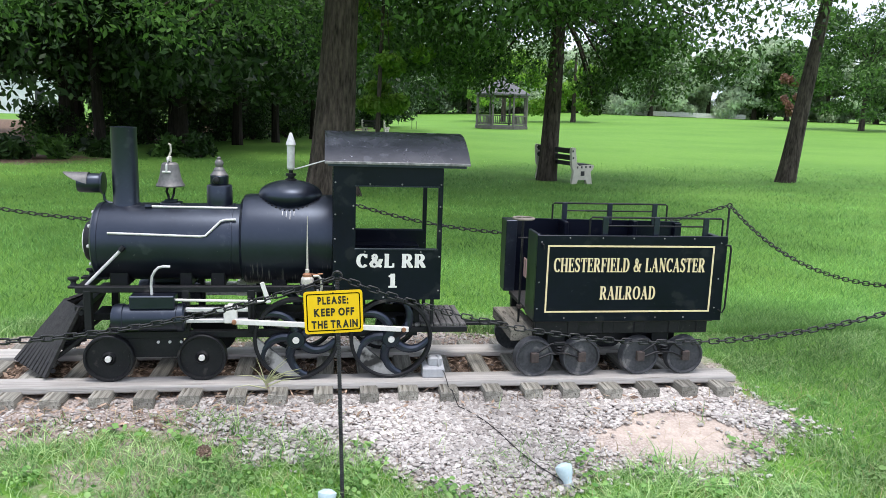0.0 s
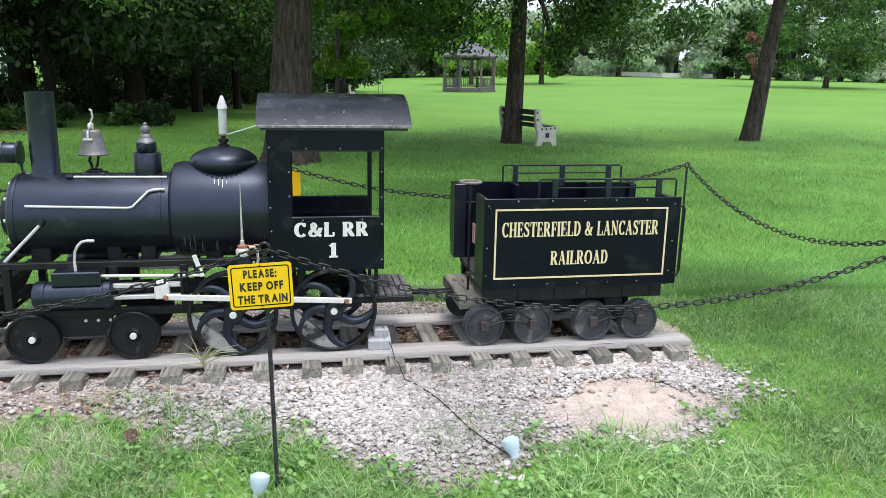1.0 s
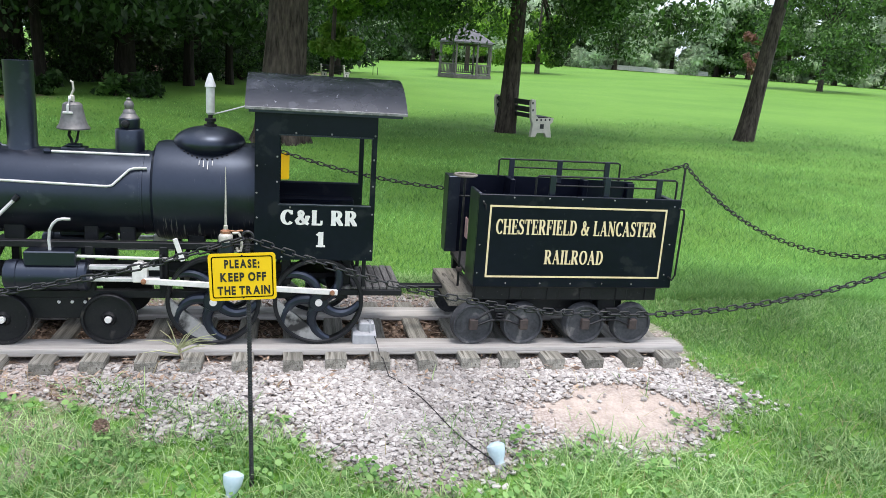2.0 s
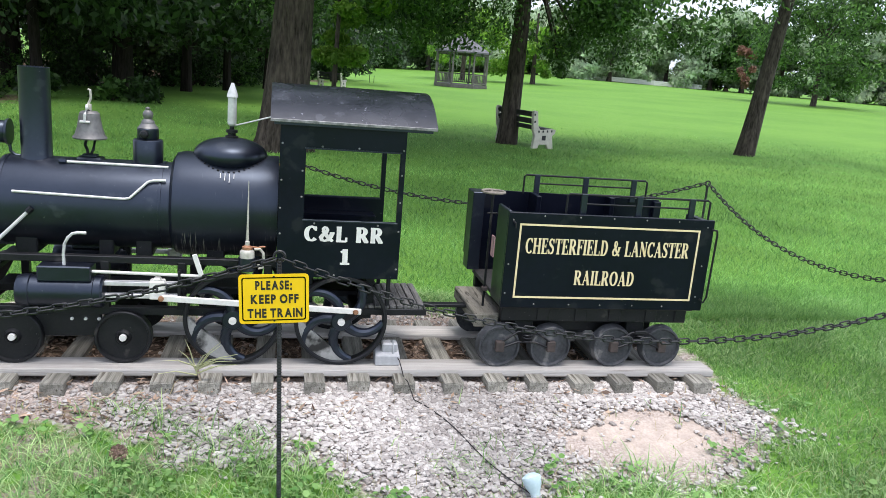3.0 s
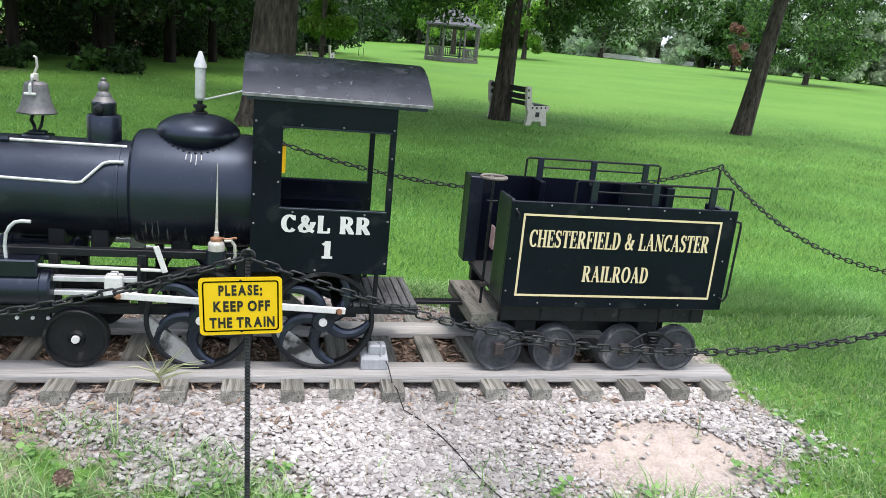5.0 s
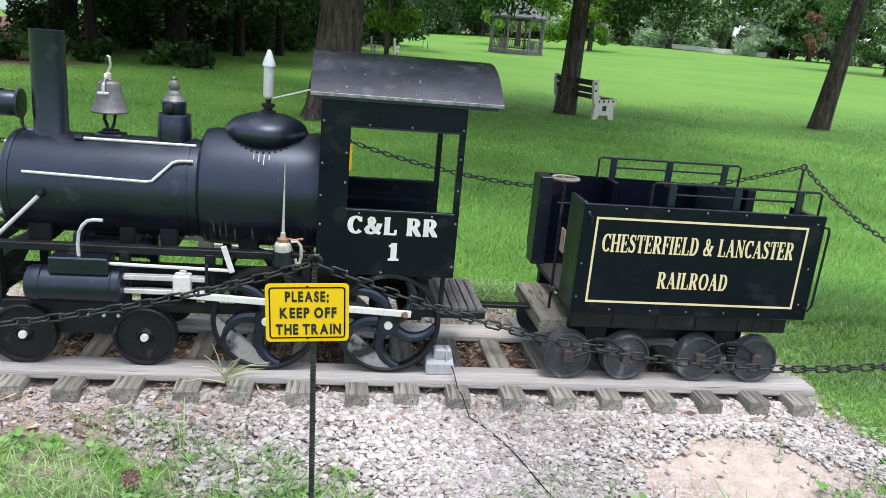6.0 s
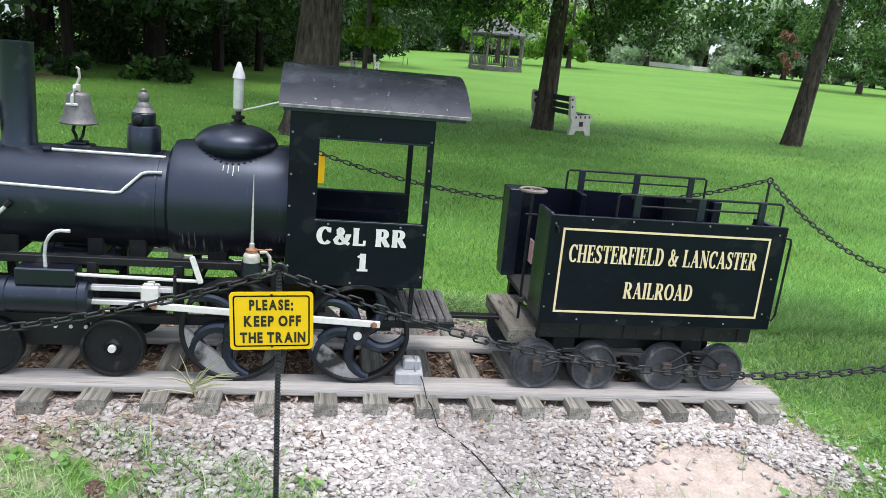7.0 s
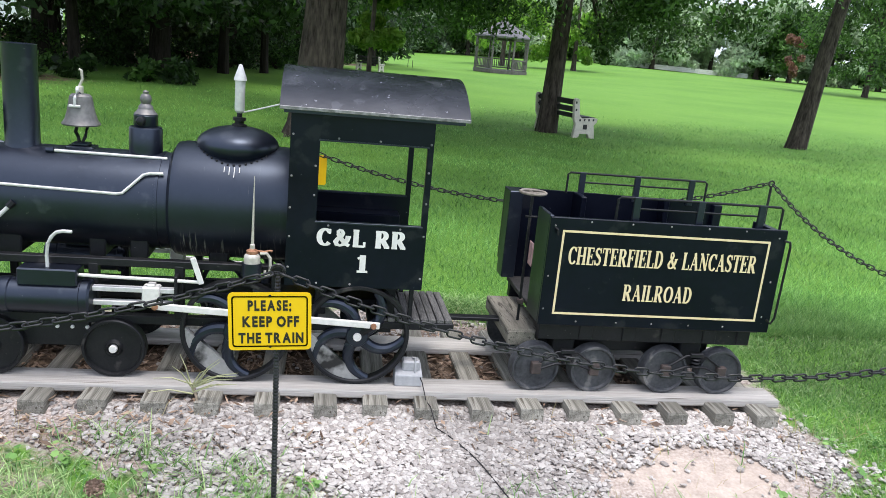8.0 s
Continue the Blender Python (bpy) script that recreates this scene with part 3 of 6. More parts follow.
def loco_boiler():
    bm = B()
    lathe(bm, [(0.02, -1.192), (0.205, -1.192), (0.222, -1.18), (0.226, -1.16), (0.226, -0.40), (0.226, -0.372), (0.2, -0.365)], (0, YC, 0.818), "x", 56)
    boiler = part("boiler", bm, BLACK, loco, "black painted boiler barrel")
    for x in (-1.155, -0.42):
        bm = B()
        lathe(bm, [(0.222, x - 0.008), (0.2295, x - 0.006), (0.2295, x + 0.006), (0.222, x + 0.008)], (0, YC, 0.818), "x", 56)
        part("boiler_band", bm, BLACK, boiler)
    bm = B()
    lathe(bm, [(0.2, -0.37), (0.235, -0.372), (0.262, -0.355), (0.27, -0.32), (0.27, 0.158), (0.2, 0.16)], (0, YC, 0.836), "x", 56)
    part("firebox", bm, FIREBOX, loco, "black rounded firebox with rain streaks")
    # smokebox front
    bm = B()
    lathe(bm, [(0.05, -1.252), (0.11, -1.25), (0.118, -1.24), (0.12, -1.215), (0.15, -1.21), (0.155, -1.2), (0.155, -1.188)], (0, YC, 0.818), "x", 36)
    door = part("smokebox_door", bm, IRON, loco)
    bm = B()
    lathe(bm, [(0.03, -1.264), (0.085, -1.262), (0.09, -1.256), (0.09, -1.246)], (0, YC, 0.818), "x", 24)
    part("front_plate", bm, WHITE, door, "round white front plate")
    for k in range(10):
        a = 2 * math.pi * k / 10
        bm = B()
        lathe(bm, [(0.004, -1.21), (0.009, -1.207), (0.011, -1.198), (0.011, -1.188)], (0, YC + 0.185 * math.cos(a), 0.818 + 0.185 * math.sin(a)), "x", 8)
        part("bolt", bm, SILVER, boiler)
    # stack, bell, sand dome, steam dome, whistle
    bm = B()
    lathe(bm, [(0.08, 1.015), (0.076, 1.04), (0.072, 1.052), (0.0715, 1.476), (0.073, 1.48), (0.064, 1.48), (0.06, 1.3)], (-1.03, YC, 0), "z", 36)
    part("smokestack", bm, BLACK, loco, "straight black chimney")
    bm = B()
    box(bm, -0.84, -0.72, YC - 0.05, YC + 0.05, 1.028, 1.052, 0.006)
    box(bm, -0.815, -0.745, YC - 0.03, YC + 0.03, 1.052, 1.066, 0.004)
    mount = part("bell_mount", bm, BLACK, loco)
    bm = B()
    tube(bm, [(-0.79, YC, 1.06), (-0.795, YC, 1.09), (-0.80, YC - 0.02, 1.115), (-0.79, YC - 0.034, 1.14), (-0.785, YC - 0.05, 1.19), (-0.785, YC - 0.045, 1.25), (-0.78, YC, 1.292)], 0.0075)
    tube(bm, [(-0.78, YC, 1.06), (-0.765, YC, 1.09), (-0.762, YC + 0.03, 1.14), (-0.78, YC + 0.055, 1.2), (-0.78, YC + 0.04, 1.26), (-0.78, YC, 1.292)], 0.0075)
    part("yoke", bm, IRON, mount)
    bm = B()
    lathe(bm, [(0.004, 1.285), (0.036, 1.282), (0.047, 1.272), (0.053, 1.24), (0.06, 1.2), (0.07, 1.168), (0.083, 1.15), (0.08, 1.144), (0.06, 1.16), (0.04, 1.24)], (-0.78, YC, 0), "z", 32)
    bell = part("bell", bm, BRASS, mount, "grey bronze bell")
    bm = B()
    box(bm, -0.79, -0.77, YC - 0.012, YC + 0.012, 1.283, 1.318, 0.003)
    tube(bm, [(-0.785, YC, 1.315), (-0.772, YC, 1.345), (-0.774, YC, 1.385), (-0.785, YC, 1.39)], 0.006)
    part("bell_crank", bm, TIN, bell)
    bm = B()
    box(bm, -0.815, -0.765, YC - 0.066, YC - 0.054, 1.226, 1.238, 0.003)
    tube(bm, [(-0.79, YC - 0.06, 1.232), (-0.788, YC - 0.06, 1.27), (-0.782, YC - 0.045, 1.3), (-0.785, YC - 0.03, 1.312)], 0.007, 8)
    part("bell_handle", bm, SILVER, bell, "silver handle in front of the bell")
    bm = B()
    lathe(bm, [(0.072, 1.03), (0.074, 1.06), (0.073, 1.15), (0.068, 1.157), (0.05, 1.16), (0.053, 1.165), (0.053, 1.21), (0.046, 1.218), (0.03, 1.22)], (-0.502, YC, 0), "z", 36)
    sandbox = part("sand_dome", bm, BLACK, loco)
    bm = B()
    lathe(bm, [(0.03, 1.217), (0.034, 1.235), (0.031, 1.25), (0.02, 1.262), (0.024, 1.272), (0.026, 1.285), (0.02, 1.3), (0.012, 1.306), (0.013, 1.315), (0.004, 1.322)], (-0.502, YC, 0), "z", 24)
    part("finial", bm, BRASS, sandbox, "dull metal finial")
    bm = B()
    lathe(bm, [(0.004, -0.03), (0.016, -0.026), (0.022, -0.014), (0.022, -0.004), (0.012, 0.004)], (-0.512, YC - 0.05, 1.187), "y", 16)
    part("valve_knob", bm, IRON, sandbox)
    bm = B()
    lathe(bm, [(0.052, 1.216), (0.044, 1.224), (0.03, 1.243), (0.026, 1.25)], (-0.502, YC, 0), "z", 24)
    part("collar", bm, BRASS, sandbox)
    bm = B()
    prof = [(0.187 * math.cos(a), 1.105 + 0.088 * math.sin(a)) for a in np.linspace(-1.1, 1.45, 16)]
    lathe(bm, prof, (-0.09, YC, 0), "z", 44)
    sd = part("steam_dome", bm, BLACK, loco, "flattened glossy black dome")
    bm = B()
    rsd = random.Random(3)
    for k in range(44):
        a = 2 * math.pi * k / 44
        lathe(bm, [(0.003, -0.004), (0.006, 0), (0.003, 0.004)], (-0.09 + 0.183 * math.cos(a), YC + 0.183 * math.sin(a), 0.836 + math.sqrt(max(0.27 ** 2 - (0.183 * math.sin(a)) ** 2, 0)) + 0.001 + rsd.uniform(-0.002, 0.002)), "z", 6)
    part("weld_bead", bm, IRON, sd)
    bm = B()
    lathe(bm, [(0.034, 1.188), (0.034, 1.2), (0.02, 1.204), (0.02, 1.216), (0.03, 1.218), (0.03, 1.232), (0.012, 1.235), (0.012, 1.262)], (-0.088, YC, 0), "z", 12)
    wb = part("whistle_base", bm, IRON, sd)
    bm = B()
    lathe(bm, [(0.01, 1.25), (0.022, 1.262), (0.023, 1.27), (0.023, 1.398), (0.029, 1.4), (0.027, 1.415), (0.012, 1.458), (0.008, 1.47), (0.003, 1.473)], (-0.088, YC, 0), "z", 24)
    part("whistle", bm, SILVER, wb, "silver bullet-shaped whistle")
    bm = B()
    tube(bm, [(-0.075, YC, 1.255), (0.02, YC - 0.02, 1.285), (0.13, YC - 0.05, 1.322)], 0.004)
    part("whistle_wire", bm, SILVER, wb)
    # headlight
    bm = B()
    lathe(bm, [(0.02, -1.29), (0.052, -1.288), (0.056, -1.27), (0.056, -1.17), (0.05, -1.16), (0.01, -1.158)], (0, YC, 1.155), "x", 28)
    head = part("headlight", bm, BLACK, loco, "black drum headlight with grey visor")
    bm = B()
    seg = 10
    tops = []
    for r in (0.058, 0.063):
        row = [[bm.verts.new((-1.21 - L * max(0.0, math.sin(a)) ** 0.7 - 0.02, YC + r * math.cos(a), 1.155 + r * math.sin(a))) for a in np.linspace(0.0, math.pi, seg)] for L in (0.0, 0.14)]
        for k in range(seg - 1):
            bm.faces.new((row[0][k], row[0][k + 1], row[1][k + 1], row[1][k]))
        tops.append(row)
    for k in range(seg - 1):
        bm.faces.new((tops[0][1][k], tops[0][1][k + 1], tops[1][1][k + 1], tops[1][1][k]))
    part("visor", bm, BRASS, head, "bare grey metal visor")
    bm = B()
    lathe(bm, [(0.05, -1.163), (0.064, -1.162), (0.066, -1.15), (0.05, -1.148)], (0, YC, 1.155), "x", 28)
    tube(bm, [(-1.155, YC, 1.1), (-1.15, YC, 1.06), (-1.13, YC, 1.042), (-1.09, YC, 1.038)], 0.008)
    part("bracket", bm, BLACK, head)
    # pipes and handrail on the barrel
    bm = B()
    yb = lambda z: YC - math.sqrt(max(0.238 ** 2 - (z - 0.818) ** 2, 0.0001))
    tube(bm, [(-1.085, yb(0.9), 0.9), (-0.58, yb(0.885), 0.885), (-0.555, yb(0.89), 0.89), (-0.475, yb(0.968), 0.968), (-0.45, yb(0.975), 0.975), (-0.392, yb(0.977), 0.977)], 0.0065)
    part("feed_pipe", bm, SILVER, boiler, "bent white-painted pipe")
    bm = B()
    tube(bm, [(-0.88, 4.775, 1.034), (-0.392, 4.775, 1.03)], 0.007)
    part("handrail", bm, SILVER, boiler, "white-painted handrail")
    bm = B()
    lathe(bm, [(0.004, -0.91), (0.014, -0.905), (0.014, -0.875), (0.006, -0.87)], (0, 4.775, 1.034), "x", 8)
    part("rail_stud", bm, BLACK, boiler)
    for z_, y_ in ((0.83, 4.63),):
        bm = B()
        tube(bm, [(-1.0, 4.635, 0.822), (-1.02, 4.63, 0.80)], 0.016, 8)
        stay = part("stay_socket", bm, IRON, boiler)
        bm = B()
        tube(bm, [(-1.015, 4.63, 0.805), (-1.205, 4.61, 0.606)], 0.009)
        part("stay_rod", bm, SILVER, stay, "white diagonal stay rod")
    bm = B()
    tube(bm, [(-1.015, mirror_y(4.63), 0.805), (-1.205, mirror_y(4.61), 0.606)], 0.009)
    part("stay_rod", bm, SILVER, boiler)
    for x, w in ((-1.05, 0.1), (-0.68, 0.07), (-0.5, 0.08), (-0.15, 0.09)):
        bm = B()
        box(bm, x - w / 2, x + w / 2, YC - 0.16, YC + 0.16, 0.575, 0.68, 0.006)
        part("saddle", bm, IRON, boiler)
    # drips below the dome
    for k in range(4):
        bm = B()
        x = -0.128 + 0.022 * k
        L = 0.018 + 0.008 * (k % 3)
        box(bm, x - 0.0016, x + 0.0016, -0.0012, 0.0012, -L * 1.6, 0, 0.0005, Matrix.Translation((0, YC - 0.192, 1.03)) @ Matrix.Rotation(-0.75, 4, "X"))
        part("drip", bm, SILVER, sd)


def wheel_disc(r, y, x, z, parent, back):
    bm = B()
    s = 1 if not back else -1
    lathe(bm, [(0.02, 0.0 * s), (0.03, -0.014 * s), (0.04, 0.004 * s), (r * 0.86, 0.004 * s), (r * 0.9, -0.012 * s), (r * 0.965, -0.012 * s), (r, -0.006 * s), (r, 0.04 * s), (r * 1.0, 0.045 * s), (0.02, 0.045 * s)], (x, y, z), "y", 40)
    w = part("wheel", bm, IRON, parent)
    bm = B()
    lathe(bm, [(0.002, -0.022 * s), (0.016, -0.021 * s), (0.018, -0.014 * s), (0.018, 0.0)], (x, y, z), "y", 16)
    part("hub_cap", bm, WHITE, w, "white hub cap")
    return w


def driver(x, z, y, back):
    """Spoked driving wheel with curved spokes and a scraped counterweight."""
    R, s = 0.242, (-1 if back else 1)
    bm = B()
    lathe(bm, [(R - 0.022, 0.0), (R - 0.016, -0.008 * s), (R - 0.003, -0.008 * s), (R, 0.0), (R, 0.045 * s), (R - 0.022, 0.045 * s), (R - 0.022, 0.0)], (x, y, z), "y", 56)
    w = part("driving_wheel", bm, IRON, loco)
    for k in range(5):
        a0 = 2 * math.pi * k / 5 + 0.45
        pts = []
        for j in range(13):
            f = j / 12
            rr = 0.03 + (R - 0.046) * f
            a = a0 + 0.75 * f ** 1.7
            pts.append((x + rr * math.cos(a), y + 0.02 * s, z + rr * math.sin(a)))
        bm = B()
        tube(bm, pts, 0.03, 10, 0.021)
        part("spoke", bm, BLACK, w)
    bm = B()
    lathe(bm, [(0.01, -0.016 * s), (0.048, -0.014 * s), (0.056, 0.0), (0.056, 0.04 * s), (0.01, 0.042 * s)], (x, y, z), "y", 28)
    hub = part("hub", bm, BLACK, w)
    bm = B()
    lathe(bm, [(0.002, -0.026 * s), (0.018, -0.025 * s), (0.02, -0.018 * s), (0.02, 0.0)], (x, y, z), "y", 16)
    part("hub_cap", bm, WHITE, hub, "white hub cap")
    # counterweight: a segment cut off by a chord
    a0, a1 = radians(178), radians(281)
    outer = [(x + (R - 0.02) * math.cos(a), z + (R - 0.02) * math.sin(a)) for a in np.linspace(a0, a1, 22)]
    bm = B()
    prism(bm, outer, y + 0.004 * s, y + 0.035 * s, "y")
    part("counterweight", bm, WORN, w, "counterweight with grey worn paint")
    return w


WORN = mat("worn_counterweight", (0.24, 0.24, 0.23), (0.34, 0.34, 0.33), 8, 0.5, bump=0.1, spot=(0.012, 0.012, 0.012), spot_at=0.57, spot_scale=4)


def loco_running_gear():
    for x in (-1.078, -0.573):
        wheel_disc(0.136, 4.525, x, RAIL_TOP + 0.134, loco, False)
        wheel_disc(0.136, FAR - 0.01, x, RAIL_TOP + 0.134, loco, True)
        bm = B()
        tube(bm, [(x, 4.55, RAIL_TOP + 0.134), (x, 5.05, RAIL_TOP + 0.134)], 0.018, 10)
        part("axle", bm, IRON, loco)
    for x in (-0.046, 0.5):
        driver(x, RAIL_TOP + 0.24, NEAR, False)
        driver(x, RAIL_TOP + 0.24, FAR, True)
        bm = B()
        tube(bm, [(x, 4.52, RAIL_TOP + 0.24), (x, 5.07, RAIL_TOP + 0.24)], 0.022, 10)
        part("axle", bm, IRON, loco)
    for y in (4.565, mirror_y(4.565) - 0.03):
        for z0, z1, xe in ((0.578, 0.612, 0.18), (0.312, 0.352, 0.66)):
            bm = B()
            box(bm, -1.2, xe, y - 0.012, y + 0.03, z0, z1, 0.003)
            part("frame_rail", bm, IRON, loco)
        for x in (-1.185, -0.66, -0.3, 0.12):
            bm = B()
            box(bm, x - 0.02, x + 0.02, y - 0.014, y + 0.032, 0.34, 0.59, 0.003)
            part("frame_post", bm, IRON, loco)
        bm = B()
        box(bm, -1.0, -0.68, y - 0.008, y + 0.02, 0.2, 0.33, 0.004)
        tp = part("truck_plate", bm, IRON, loco)
        if y < YC:
            for x in (-0.815, -0.752, -0.69):
                bm = B()
                lathe(bm, [(0.002, -0.008), (0.008, -0.007), (0.009, 0.001)], (x, y - 0.008, 0.29), "y", 10)
                part("bolt", bm, SILVER, tp)
    bm = B()
    box(bm, -1.22, 0.66, YC - 0.09, YC + 0.09, 0.36, 0.40, 0.005)
    part("centre_sill", bm, IRON, loco)
    # cylinders, steam chests, rods: near and far
    for side, yy in ((0, 4.525), (1, mirror_y(4.525) - 0.03)):
        s = -1 if not side else 1
        bm = B()
        lathe(bm, [(0.03, -1.045), (0.07, -1.042), (0.077, -1.03), (0.079, -1.0), (0.079, -0.985), (0.074, -0.98), (0.074, -0.70), (0.079, -0.695), (0.079, -0.665), (0.07, -0.655), (0.02, -0.65)], (0, yy, 0.443), "x", 32)
        part("cylinder", bm, BLACK, loco, "black cylinder")
        bm = B()
        box(bm, -0.945, -0.705, yy - 0.055, yy + 0.06, 0.502, 0.578, 0.006)
        chest = part("steam_chest", bm, BLACK, loco)
        bm = B()
        tube(bm, [(-0.83, yy - 0.02, 0.575), (-0.832, yy - 0.02, 0.63), (-0.826, yy - 0.02, 0.68), (-0.81, yy - 0.02, 0.712), (-0.79, yy - 0.02, 0.732), (-0.765, yy - 0.02, 0.738), (-0.728, yy - 0.02, 0.737)], 0.0075)
        part("oil_pipe", bm, SILVER, chest, "hooked white pipe")
        bm = B()
        tube(bm, [(-0.71, yy - 0.02, 0.548), (-0.2, yy - 0.02, 0.537)], 0.0075)
        part("valve_rod", bm, WHITE, loco)
        bm = B()
        box(bm, -0.012, 0.012, -0.006, 0.006, 0, 0.125, 0.003, Matrix.Translation((-0.196, yy - 0.025, 0.53)) @ Matrix.Rotation(radians(-18), 4, "Y"))
        part("lever", bm, WHITE, loco, "white lever")
        for z in (0.488, 0.425):
            bm = B()
            box(bm, -0.655, -0.30, yy - 0.02, yy + 0.012, z - 0.011, z + 0.011, 0.003)
            part("guide_bar", bm, SILVER, loco)
        bm = B()
        box(bm, -0.312, -0.298, yy - 0.03, yy + 0.025, 0.40, 0.56, 0.003)
        part("guide_yoke", bm, IRON, loco)
        bm = B()
        box(bm, -0.445, -0.372, yy - 0.042, yy + 0.02, 0.415, 0.51, 0.006)
        box(bm, -0.425, -0.392, yy - 0.036, yy + 0.01, 0.505, 0.522, 0.004)
        part("crosshead", bm, WHITE, loco, "white crosshead block")
        bm = B()
        m = Matrix.Translation((-0.385, yy + s * 0.055, 0.43)) @ Matrix.Rotation(math.atan2(0.43 - 0.376, 0.385 + 0.575), 4, "Y")
        box(bm, 0, 0.985, -0.008, 0.008, -0.015, 0.015, 0.003, m)
        rod = part("main_rod", bm, WHITE, loco, "long white driving rod")
        for x, z in ((-0.385, 0.43), (0.57, 0.376)):
            bm = B()
            lathe(bm, [(0.003, s * 0.02), (0.013, s * 0.018), (0.014, s * 0.004)], (x, yy + s * 0.055, z), "y", 12)
            part("pin", bm, COPPER, rod, "rusty pin")
        bm = B()
        tube(bm, [(0.57, yy + s * 0.05, 0.376), (0.5, NEAR + 0.01 if not side else FAR - 0.01, RAIL_TOP + 0.24)], 0.02, 8)
        part("crank_pin", bm, IRON, rod)
    # front beam, knobs and pilot
    bm = B()
    box(bm, -1.25, -1.19, 4.56, mirror_y(4.56), 0.572, 0.612, 0.005)
    beam = part("front_beam", bm, IRON, loco)
    bm = B()
    prism(bm, [(-1.25, 0.612), (-1.12, 0.612), (-1.07, 0.70), (-1.17, 0.67)], YC - 0.12, YC + 0.12, "y")
    part("front_step", bm, IRON, beam)
    for y in (4.6, YC - 0.02, mirror_y(4.6)):
        bm = B()
        lathe(bm, [(0.022, 0.61), (0.015, 0.62), (0.015, 0.635), (0.03, 0.645), (0.03, 0.655), (0.01, 0.658)], (-1.265 if y < YC - 0.1 or y > YC + 0.1 else -1.235, y, 0.0), "z", 14)
        box(bm, -1.29, -1.23, y - 0.03, y + 0.03, 0.598, 0.612, 0.003)
        part("bollard", bm, IRON, beam)
    bm = B()
    box(bm, -1.26, -1.2, 4.57, mirror_y(4.57), 0.47, 0.5, 0.004)
    pilot = part("pilot", bm, IRON, loco, "black slatted cowcatcher")
    for s in (1, -1):
        n = 10
        for k in range(n):
            f = (k + 0.5) / n
            top = Vector((-1.225 - 0.17 * f, s * (0.30 - 0.30 * f), 0.492 - 0.03 * f))
            bot = Vector((-1.425 - 0.275 * f, s * (0.30 - 0.30 * f), 0.085 + 0.015 * f))
            d = bot - top
            wv = Vector((-0.255, -s * 0.30, 0.0)).normalized() * 0.0165
            nn = d.cross(wv).normalized() * 0.009
            bm = B()
            c = Vector((0, YC, 0))
            vs = [bm.verts.new(c + p + a * wv + b * nn) for p in (top, bot) for a, b in ((-1, -1), (1, -1), (1, 1), (-1, 1))]
            for i in range(4):
                bm.faces.new((vs[i], vs[(i + 1) % 4], vs[4 + (i + 1) % 4], vs[4 + i]))
            bm.faces.new(vs[:4][::-1])
            bm.faces.new(vs[4:])
            bmesh.ops.recalc_face_normals(bm, faces=bm.faces)
            part("slat", bm, DECKWOOD, pilot)
        for zf in (0.08, 0.9):
            a = Vector((-1.225, s * 0.3, 0.492)).lerp(Vector((-1.425, s * 0.3, 0.085)), zf)
            b = Vector((-1.395, 0, 0.462)).lerp(Vector((-1.70, 0, 0.10)), zf)
            bm = B()
            tube(bm, [a + Vector((0.02, YC, 0)), b + Vector((0.02, YC, 0))], 0.014, 6)
            part("pilot_rail", bm, IRON, pilot)
        bm = B()
        tube(bm, [(-1.2, YC + s * 0.27, 0.33), (-1.42, YC + s * 0.27, 0.16)], 0.012, 6)
        part("pilot_stay", bm, IRON, pilot)


